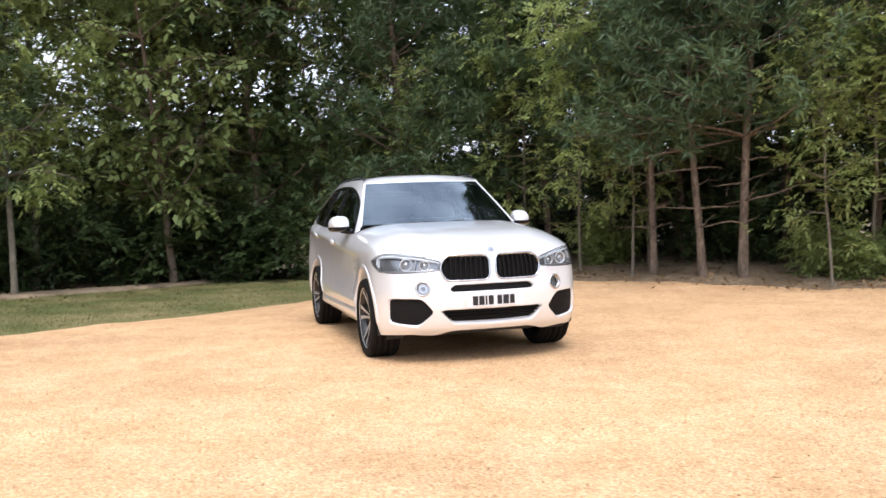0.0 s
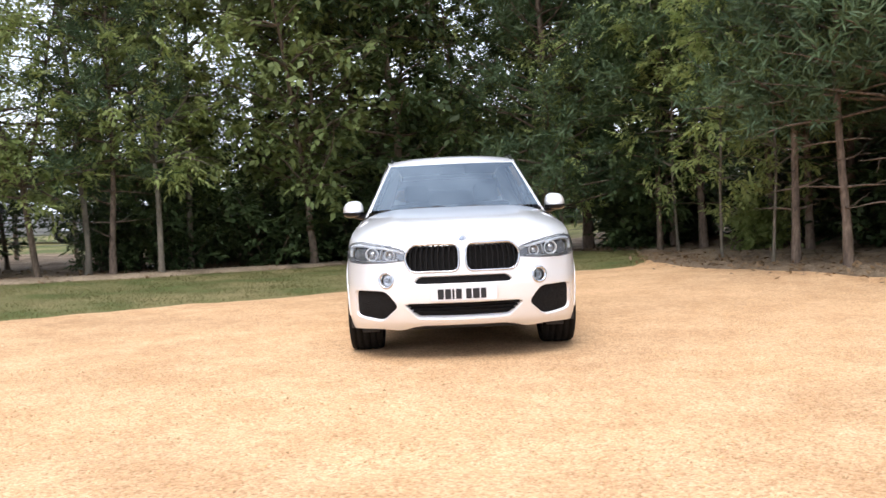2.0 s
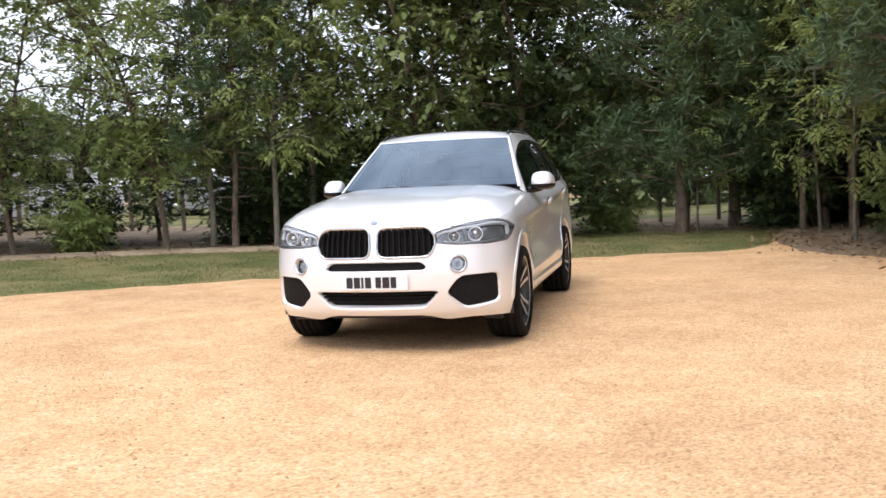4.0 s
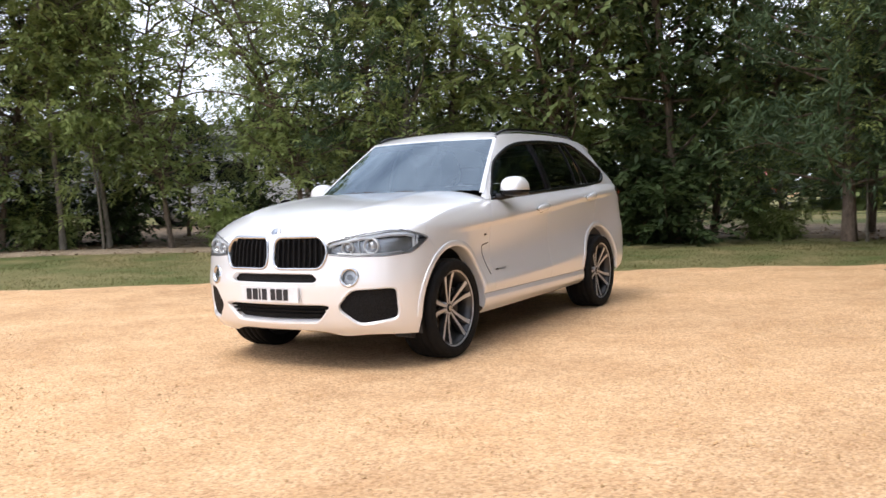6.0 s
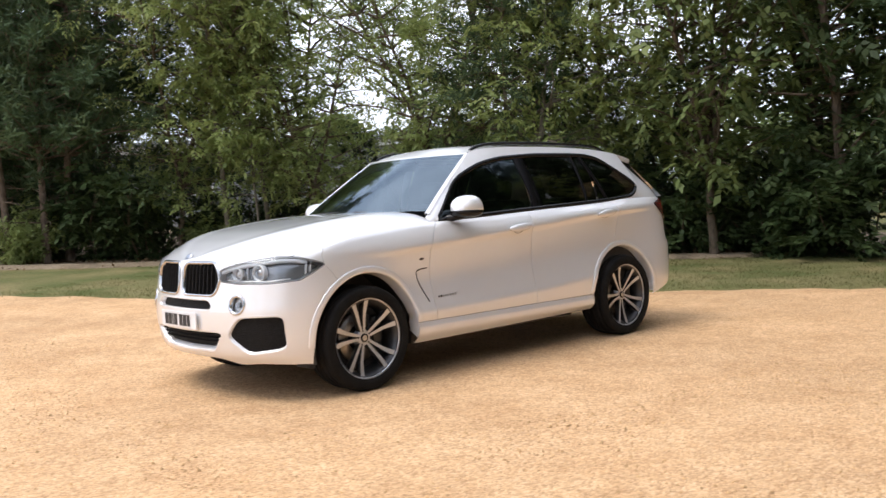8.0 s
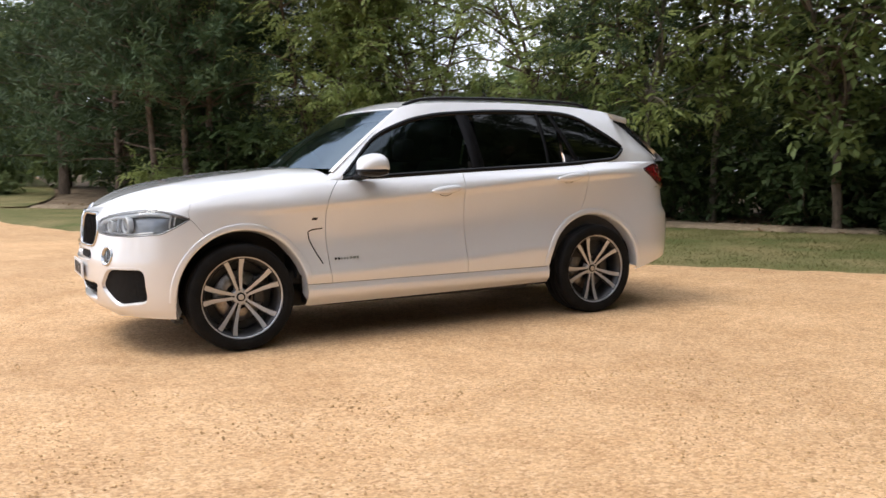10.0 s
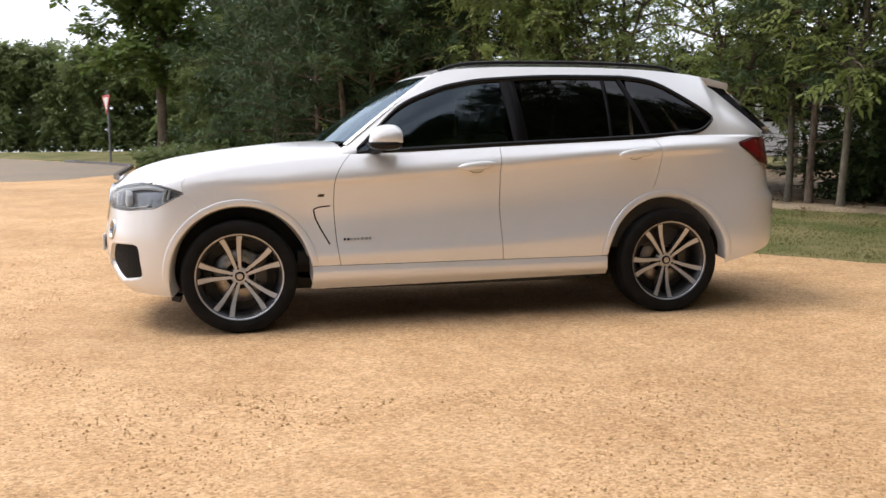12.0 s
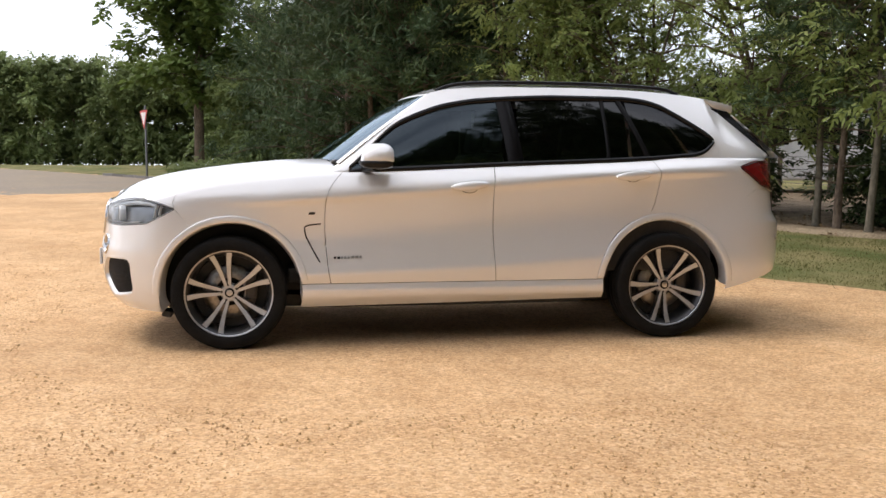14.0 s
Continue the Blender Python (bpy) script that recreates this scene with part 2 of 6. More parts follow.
PRIVACY_GLASS = glass_material("privacy_glass", (0.02, 0.02, 0.022), 0.0, 0.55)
LAMP_GLASS = glass_material("lamp_glass", (0.93, 0.95, 0.96), 0.0, 0.32)
LAMP_DARK = material("headlamp_bezel", (0.30, 0.305, 0.315), 0.20, 0.6, fine_amount=0.05)
LAMP_WHITE = material("lamp_light_strip", (0.74, 0.76, 0.78), 0.2, fine_amount=0.03)
RED_LENS = material("red_lens", (0.20, 0.008, 0.010), 0.08, coat=1.0, second=(0.10, 0.004, 0.006), scale=12, fine_amount=0.1)
TRIM_DARK = material("cabin_trim", (0.03, 0.03, 0.032), 0.7, second=(0.045, 0.043, 0.042), scale=8)
LEATHER = material("black_leather", (0.035, 0.033, 0.032), 0.5, second=(0.05, 0.047, 0.045), scale=6, bump=0.2, bump_scale=120)
PLATE_WHITE = material("plate_white", (0.76, 0.77, 0.78), 0.35, fine_amount=0.03)
INK = material("plate_ink", (0.012, 0.012, 0.015), 0.5, fine_amount=0.05)
BLUE = material("badge_blue", (0.30, 0.36, 0.46), 0.3)
SIGN_RED = material("sign_red", (0.55, 0.04, 0.03), 0.45, fine_amount=0.08)
SIGN_WHITE = material("sign_white", (0.78, 0.77, 0.72), 0.5, fine_amount=0.06)
POST_GREY = material("galvanised_post", (0.16, 0.16, 0.16), 0.5, 0.4, scale=12)
FENCE_WOOD = material("weathered_wood", (0.19, 0.15, 0.11), 0.9, second=(0.11, 0.09, 0.07), scale=8, bump=0.5, bump_scale=40, stretch=(1, 1, 0.2))


# ---- mesh tools ----
def soft_plus(v, k=1.0):
    return k * np.log1p(np.exp(np.clip(v / k, -40, 40)))


def smooth_step(a, b, v):
    t = np.clip((v - a) / (b - a), 0, 1)
    return t * t * (3 - 2 * t)


def height(x, y):
    """The lie of the land: level round the car, rising gently to the south, west and north-west."""
    x, y = np.asarray(x, float), np.asarray(y, float)
    z = 0.03 * (soft_plus(-y - 2.0) - soft_plus(-y - 42.0, 4.0))
    z = z + 0.008 * (soft_plus(-x - 4.0) - soft_plus(-x - 22.0, 3.0))
    return z + 0.055 * (soft_plus(y - 3.2, 0.6) - soft_plus(y - 9.0, 1.0)) * smooth_step(-1, -4, x)


def mesh_of(name, verts, faces, mat, smooth=False):
    me = bpy.data.meshes.new(name)
    me.from_pydata([tuple(map(float, v)) for v in verts], [], [tuple(map(int, f)) for f in faces])
    me.materials.append(mat)
    if smooth:
        me.polygons.foreach_set("use_smooth", [True] * len(me.polygons))
    me.update()
    return me


def fast_mesh(name, verts, quads, mat, smooth=False):
    """A mesh of quads only, from arrays."""
    verts, quads = np.asarray(verts, np.float32), np.asarray(quads, np.int32)
    me = bpy.data.meshes.new(name)
    me.vertices.add(len(verts))
    me.vertices.foreach_set("co", verts.ravel())
    me.loops.add(quads.size)
    me.loops.foreach_set("vertex_index", quads.ravel())
    me.polygons.add(len(quads))
    me.polygons.foreach_set("loop_start", np.arange(len(quads), dtype=np.int32) * quads.shape[1])
    me.polygons.foreach_set("use_smooth", np.full(len(quads), smooth))
    me.materials.append(mat)
    me.update(calc_edges=True)
    return me


def outward(me, ref=(0, 0, 0.9)):
    """Turns a pane's faces to look away from ref."""
    if sum(p.normal.dot(p.center - Vector(ref)) * p.area for p in me.polygons) < 0:
        me.flip_normals()
    return me


def grid_faces(rows, cols, flip=False, closed=False):
    faces = []
    for i in range(rows - 1):
        for j in range(cols if closed else cols - 1):
            a, b = i * cols + j, i * cols + (j + 1) % cols
            q = (a, b, b + cols, a + cols)
            faces.append(q[::-1] if flip else q)
    return faces


def part(name, me, parent=None, label=""):
    ob = new(name, me)
    if parent:
        ob.parent = parent
    return tagged(ob, label)


def empty(name, label, category, group="", kind="", at=(0, 0, 0)):
    ob = new(name)
    ob.location = at
    return tagged(ob, label, category, group, kind)


def spline(xs, ys):
    """A monotone cubic through the knots, flat past the ends."""
    xs, ys = np.array(xs, float), np.array(ys, float)
    order = np.argsort(xs)
    xs, ys = xs[order], ys[order]
    d = np.diff(ys) / np.diff(xs)
    m = np.concatenate([[d[0]], np.where(d[:-1] * d[1:] > 0, 2 * d[:-1] * d[1:] / (d[:-1] + d[1:] + 1e-12), 0), [d[-1]]])

    def value(v):
        v = min(max(v, xs[0]), xs[-1])
        i = min(max(int(np.searchsorted(xs, v)) - 1, 0), len(xs) - 2)
        w = xs[i + 1] - xs[i]
        t = (v - xs[i]) / w
        return float(ys[i] * (1 + 2 * t) * (1 - t) ** 2 + m[i] * w * t * (1 - t) ** 2 + ys[i + 1] * t * t * (3 - 2 * t) + m[i + 1] * w * t * t * (t - 1))
    return value


def polyline(points, count):
    """Points at even steps along a smoothed line."""
    p = np.array(points, float)
    s = np.concatenate([[0], np.cumsum(np.linalg.norm(np.diff(p, axis=0), axis=1))])
    fs = [spline(s, p[:, k]) for k in range(p.shape[1])]
    return np.array([[f(v) for f in fs] for v in np.linspace(0, s[-1], count)])


def box_mesh(name, size, mat, bevel=0.0, at=(0, 0, 0), turn=None):
    bm = bmesh.new()
    bmesh.ops.create_cube(bm, size=1.0)
    bmesh.ops.scale(bm, vec=size, verts=bm.verts)
    if bevel:
        bmesh.ops.bevel(bm, geom=bm.edges[:], offset=bevel, segments=2, affect="EDGES", profile=0.6)
    if turn is not None:
        bmesh.ops.transform(bm, matrix=turn, verts=bm.verts)
    bmesh.ops.translate(bm, vec=at, verts=bm.verts)
    me = bpy.data.meshes.new(name)
    bm.to_mesh(me)
    bm.free()
    me.materials.append(mat)
    return me


def lathe(name, profile, mat, segments=48, axis="y", at=(0, 0, 0)):
    """A profile of (radius, along) turned round an axis."""
    verts = []
    for r, a in profile:
        for k in range(segments):
            t = 2 * math.pi * k / segments
            c, s = r * math.cos(t), r * math.sin(t)
            v = (c, a, s) if axis == "y" else (c, s, a) if axis == "z" else (a, c, s)
            verts.append((v[0] + at[0], v[1] + at[1], v[2] + at[2]))
    return mesh_of(name, verts, grid_faces(len(profile), segments, closed=True), mat, True)


def tube(points, radii, sides=8):
    """Rings round a line of points: verts and quads."""
    p = np.array(points, float)
    verts, n = [], len(p)
    for i in range(n):
        d = p[min(i + 1, n - 1)] - p[max(i - 1, 0)]
        d = d / (np.linalg.norm(d) + 1e-9)
        a = np.cross(d, (0.31, 0.95, 0.05) if abs(d[2]) > 0.8 else (0, 0, 1))
        a /= np.linalg.norm(a) + 1e-9
        b = np.cross(d, a)
        for k in range(sides):
            t = 2 * math.pi * k / sides
            verts.append(p[i] + radii[i] * (a * math.cos(t) + b * math.sin(t)))
    return verts, grid_faces(n, sides, closed=True)


# ---- ground ----
def ground_sheet():
    near = np.arange(-30, 30.01, 0.4)
    far = np.array([36, 45, 60, 85, 130, 220, 400, 900.0])
    axis = np.concatenate([-far[::-1], near, far])
    gx, gy = np.meshgrid(axis, axis, indexing="ij")
    gz = height(gx, gy)
    rng = np.random.default_rng(3)
    gz = gz + rng.normal(0, 0.004, gz.shape) * (np.hypot(gx, gy) > 3)
    n = len(axis)
    i, j = np.meshgrid(np.arange(n - 1), np.arange(n - 1), indexing="ij")
    a = (i * n + j).ravel()
    quads = np.stack([a, a + n, a + n + 1, a + 1], 1)
    return fast_mesh("ground", np.stack([gx.ravel(), gy.ravel(), gz.ravel()], 1), quads, GRAVEL, True)


tagged(part("ground", ground_sheet()), "sandy orange compacted gravel yard, dry and lightly raked", "gravel", kind="structure")


def strip(name, edge_a, edge_b, rows, cols, lift, mat, label, category, ragged=0.0):
    """A sheet between two lines on the ground, with its rim turned down into the ground."""
    a, b = polyline(edge_a, rows), polyline(edge_b, rows)
    rng = np.random.default_rng(len(name))
    shake = np.convolve(rng.normal(0, ragged, rows + 8), np.ones(3) / 3, "same")[:rows]
    verts = []
    for i in range(rows):
        d = (b[i] - a[i]) / (np.linalg.norm(b[i] - a[i]) + 1e-9)
        p0 = a[i] + d * shake[i]
        for j in range(cols):
            t = (j / (cols - 1)) ** 1.4
            q = p0 * (1 - t) + b[i] * t
            up = lift * min(1.0, j / 2.0) if j else -0.02
            verts.append((q[0], q[1], float(height(q[0], q[1])) + up + (rng.normal(0, 0.006) if 0 < j < cols - 1 else 0)))
    me = mesh_of(name, verts, grid_faces(rows, cols), mat, True)
    bm = bmesh.new()
    bm.from_mesh(me)
    bmesh.ops.recalc_face_normals(bm, faces=bm.faces)
    if sum(f.normal.z for f in bm.faces) < 0:
        bmesh.ops.reverse_faces(bm, faces=bm.faces)
    bm.to_mesh(me)
    bm.free()
    return tagged(part(name, me), label, category, kind="structure")


LAWN_EDGE = [(-8.6, 3.85), (-6.7, 3.62), (-5.95, 3.0), (-5.72, 1.7), (-5.1, 0.2), (-4.62, -0.55), (-4.15, -1.15), (-3.82, -1.6), (-3.4, -2.15), (-2.45, -3.75), (-1.8, -4.5), (-0.95, -5.4),
             (0.1, -6.45), (0.55, -7.4), (1.25, -8.5), (2.0, -10.4), (2.9, -12.6), (4.1, -14.6), (4.7, -16.6)]
BED_EDGE = [(-9.3, 4.0), (-10.6, 2.5), (-11.0, 0.8), (-10.2, -0.6), (-9.4, -1.75), (-8.4, -2.95), (-7.85, -3.9), (-7.35, -4.7), (-6.7, -5.5), (-6.35, -6.3), (-5.55, -7.6), (-4.4, -9.3),
            (-3.2, -10.75), (-1.9, -11.5), (-0.3, -13.1), (2.0, -15.6)]
NORTH_EDGE = [(-9.3, 4.0), (-6.8, 3.65), (-5.75, 3.72), (-4.7, 3.98), (-3.5, 4.45), (-2.0, 5.4), (-1.0, 6.5), (-0.3, 7.9), (0.9, 11.0), (4.0, 14.0), (9.0, 16.0), (16.0, 15.0), (22.0, 9.0), (24.0, 0.0)]
NORTH_FAR = [(-40, 6), (-36, 14), (-30, 24), (-24, 32), (-16, 38), (-8, 42), (0, 46), (6, 48), (14, 48), (24, 46), (36, 40), (46, 24), (52, 0)]
strip("lawn", LAWN_EDGE, BED_EDGE, 70, 14, 0.035, LAWN, "short mown grass strip, patchy green and straw", "grass", 0.05)
strip("planting_bed", BED_EDGE, [(-48, 6), (-48, 3), (-47, 0), (-46, -4), (-45, -8), (-44, -12), (-42, -16), (-40, -20), (-37, -24), (-34, -28), (-30, -32),
                                 (-24, -36), (-16, -40), (-8, -42), (0, -44)], 70, 22, 0.03, SOIL, "dark soil bed with dry leaf litter under trees", "soil", 0.06)
strip("planting_bed", NORTH_EDGE, NORTH_FAR, 60, 16, 0.05, SOIL, "brown soil bed with pine litter under trees", "soil", 0.08)
BANK = material("dry_soil_bank", (0.20, 0.155, 0.105), 0.95, second=(0.33, 0.26, 0.18), scale=1.6, amount=0.9, fine=30, fine_amount=0.3, bump=0.8, bump_scale=30, spec=0.1)
strip("soil_bank", BED_EDGE[1:], [(x - 0.55 if y > -2 else x - 0.5, y - 0.1 if y > -2 else y - 0.42) for x, y in BED_EDGE[1:]], 90, 6, 0.085, BANK, "low bare bank of pale dry soil behind the lawn", "soil", 0.05)
strip("field", [(-15.2, 8), (-15.0, 2), (-14.8, -4), (-14.2, -10), (-12.0, -16), (-8.5, -20)], [(-46, 10), (-46, 2), (-45, -8), (-42, -18), (-36, -28), (-26, -38)], 40, 12, 0.07, LAWN,
      "rough green field beyond the fence", "grass", 0.1)
ROAD_NEAR = [(4.9, -19.2), (6.3, -16.8), (8.6, -14.6), (13.0, -12.0), (22.0, -10.0), (45.0, -9.0)]
ROAD_FAR = [(5.4, -23.6), (6.4, -25.4), (9.0, -28.8), (12.5, -33.4), (22.0, -44.0), (48.0, -62.0)]
strip("road", ROAD_NEAR, ROAD_FAR, 40, 8, 0.015, ASPHALT, "worn grey-brown tarmac road mouth", "road")
strip("verge", ROAD_FAR, [(1.0, -46), (4, -48), (8, -50), (14, -54), (26, -62), (52, -80)], 40, 10, 0.06, LAWN, "dry yellow-green grass verge along the road", "grass", 0.06)
strip("verge", [(4.7, -16.6), (4.9, -18.0), (5.0, -19.4), (5.0, -21.0), (5.0, -22.4), (5.2, -23.6)], [(2.0, -15.6), (1.4, -18), (1.0, -21), (0.8, -25), (0.7, -32), (0.9, -46)],
      24, 8, 0.07, LAWN, "dry grass corner beside the road sign", "grass", 0.03)


def kerbs():
    line = polyline([(3.9, -15.0), (4.6, -16.3), (5.0, -17.8), (5.1, -19.6), (5.2, -21.4), (5.3, -23.2), (6.2, -25.0), (8.2, -27.8)], 18)
    kerb = empty("kerb", "low dark stone kerb round the grass corner", "kerb", kind="structure")
    me = box_mesh("kerb_block", (0.78, 0.13, 0.24), KERB, 0.015)
    for a, b in zip(line[:-1], line[1:]):
        c = (a + b) / 2
        ob = part("kerb_block", me, kerb)
        ob.matrix_local = pose(c[0], c[1], float(height(*c)) - 0.02, 0, 0, math.degrees(math.atan2(*(b - a)[::-1])))


kerbs()


# ---- the car: nose to +x, its middle at the origin, wheels on the ground ----
XC, XCR = 1.55, -1.80
NOSE = spline([0.20, 0.26, 0.32, 0.40, 0.50, 0.60, 0.70, 0.80, 0.90, 0.94, 1.0], [2.20, 2.26, 2.325, 2.355, 2.375, 2.378, 2.362, 2.348, 2.335, 2.315, 2.24])
TAIL = spline([0.25, 0.36, 0.45, 0.60, 0.78, 0.86, 1.0, 1.15, 1.25, 1.4], [-2.36, -2.46, -2.51, -2.53, -2.53, -2.48, -2.46, -2.44, -2.42, -2.36])
LOW_CREASE = spline([-0.97, -0.25, 0.8], [0.565, 0.518, 0.480])
CHAR = spline([-2.1, -1.1, -0.25, 0.42, 0.82, 1.3], [1.165, 1.121, 1.054, 1.006, 0.98, 0.955])
TOP = spline([-3.4, -2.3, -1.6, -1.33, -0.26, 0.41, 0.74, 1.0, 1.3, 1.55, 1.75, 1.92, 2.12, 2.38, 2.9],
             [1.235, 1.238, 1.240, 1.218, 1.173, 1.143, 1.135, 1.122, 1.093, 1.055, 1.015, 0.985, 0.957, 0.932, 0.938])
SILL = spline([-1.0, 0.0, 1.0], [0.285, 0.272, 0.262])


def arc_table(power, reach):
    th = np.linspace(0, math.pi / 2, 3000)
    t, c = np.sin(th) ** (2 / power), np.cos(th)
    s = np.concatenate([[0], np.cumsum(np.hypot(np.diff(t) * reach, np.diff(c) * 0.95))])
    return s, t, c


FS, FT, FC = arc_table(3.8, 0.80)
RS, RT, RC = arc_table(4.0, 0.72)
U_FRONT, U_REAR = XC + FS[-1], XCR - RS[-1]
LIP = spline([0.0, 0.30, 0.38, 0.52, 0.70, 0.88, 0.97], [0.292, 0.292, 0.283, 0.252, 0.264, 0.256, 0.240])


def bottom(u):
    """The lower edge of the body along its outline."""
    if u > XC:
        return LIP(0.95 * float(np.interp(u - XC, FS, FC)))
    if u < -1.6:
        return float(np.interp(u, [-2.45, -2.32, -1.92, -1.6], [0.455, 0.44, 0.335, 0.285]))
    return SILL(u)


SECTIONS = {}


def half_width(u, z):
    key = round(u, 3)
    if key not in SECTIONS:
        SECTIONS[key] = section_at(key)
    mid, end, k = SECTIONS[key]
    return mid(z) * (1 - k) + end(z) * k if k else mid(z)


def section_at(u):
    """The body's cross-section there: half width by height, as a blend of two curves."""
    x = min(max(u, -2.1), 1.5)
    lc, ch, tp = LOW_CREASE(x), CHAR(x), TOP(u)
    zb = bottom(min(max(u, -1.5), 1.5))
    fade = float(smooth_step(0.95, 1.45, u))
    mid = spline([zb, 0.335, 0.378, 0.412, 0.420, lc, lc + 0.06, (lc + ch) / 2, ch - 0.05, ch - 0.008, ch + 0.012, tp - 0.02, tp],
                 [0.895, 0.946, 0.952, 0.944, 0.946, 0.960, 0.948, 0.920 + 0.031 * fade, 0.938 + 0.012 * fade, 0.955, 0.952, 0.896, 0.874])
    if -1.5 < u < 1.1:
        return mid, mid, 0.0
    if u >= 1.1:
        end = spline([0.20, 0.30, 0.42, 0.62, 0.85, tp - 0.02, tp], [0.915, 0.944, 0.960, 0.962, 0.952, 0.925, 0.912])
        k = float(smooth_step(1.1, 1.85, u))
    else:
        end = spline([0.25, 0.36, 0.50, 0.78, 0.90, 1.10, tp - 0.02, tp], [0.90, 0.945, 0.965, 0.962, 0.950, 0.935, 0.905, 0.885])
        k = float(smooth_step(-1.5, -2.2, u))
    return mid, end, k


def skin(u, z, side=1, off=0.0):
    """The body's outer skin: u runs along the outline from tail to nose, z is the height."""
    def raw(u, z):
        if u > XC:
            w = half_width(u, z)
            t, c = float(np.interp(u - XC, FS, FT)), float(np.interp(u - XC, FS, FC))
            return np.array((XC + (NOSE(z) - XC) * t, w * c, z))
        if u < XCR:
            w = half_width(u, z)
            t, c = float(np.interp(XCR - u, RS, RT)), float(np.interp(XCR - u, RS, RC))
            return np.array((XCR + (TAIL(z) - XCR) * t, w * c, z))
        return np.array((u, half_width(u, z), z))
    p = raw(u, z)
    if off:
        e = 0.012
        uu = min(max(u, U_REAR + e), U_FRONT - e)
        n = np.cross(raw(uu, z + e) - raw(uu, z - e), raw(uu + e, z) - raw(uu - e, z))
        n = n / (np.linalg.norm(n) + 1e-12)
        if n[1] < -0.2 or (abs(n[1]) <= 0.2 and n[0] * u < 0):
            n = -n
        p = p + n * off
    return np.array((p[0], p[1] * side, p[2]))


def u_of_x(x, z):
    if x > XC:
        return XC + float(np.interp((x - XC) / (NOSE(z) - XC), FT, FS))
    if x < XCR:
        return XCR - float(np.interp((XCR - x) / (XCR - TAIL(z)), RT, RS))
    return x


def u_of_y(y, z):
    if y < 0:
        return U_FRONT + 0.06
    return XC + float(np.interp(-y / half_width(2.4, z), -FC, FS))


def inside(poly, pts):
    x, y = pts[:, 0][:, None], pts[:, 1][:, None]
    a, b = poly, np.roll(poly, -1, 0)
    cross = (a[:, 1] > y) != (b[:, 1] > y)
    at = (b[:, 0] - a[:, 0]) * (y - a[:, 1]) / (b[:, 1] - a[:, 1] + 1e-15) + a[:, 0]
    return (np.sum(cross & (x < at), 1) % 2) == 1


def nearest(poly, pts):
    a, b = poly, np.roll(poly, -1, 0)
    d = b - a
    t = np.clip(np.sum((pts[:, None] - a) * d, 2) / (np.sum(d * d, 1) + 1e-15), 0, 1)
    q = a + t[..., None] * d
    dist = np.linalg.norm(pts[:, None] - q, axis=2)
    k = np.argmin(dist, 1)
    return q[np.arange(len(pts)), k], dist[np.arange(len(pts)), k]


def smooth_loop(points, count=72, corner=0.02):
    """A closed outline with its corners rounded, at even steps."""
    p = np.array(points, float)
    n, out = len(p), []
    for i in range(n):
        a, b, c = p[i - 1], p[i], p[(i + 1) % n]
        ra, rc = min(corner, np.linalg.norm(a - b) * 0.45), min(corner, np.linalg.norm(c - b) * 0.45)
        s, e = b + (a - b) / np.linalg.norm(a - b) * ra, b + (c - b) / np.linalg.norm(c - b) * rc
        for t in np.linspace(0, 1, 6):
            out.append(s * (1 - t) ** 2 + 2 * b * t * (1 - t) + e * t * t)
    out = np.array(out + [out[0]])
    s = np.concatenate([[0], np.cumsum(np.linalg.norm(np.diff(out, axis=0), axis=1))])
    v = np.linspace(0, s[-1], count, endpoint=False)
    return np.stack([np.interp(v, s, out[:, k]) for k in (0, 1)], 1)


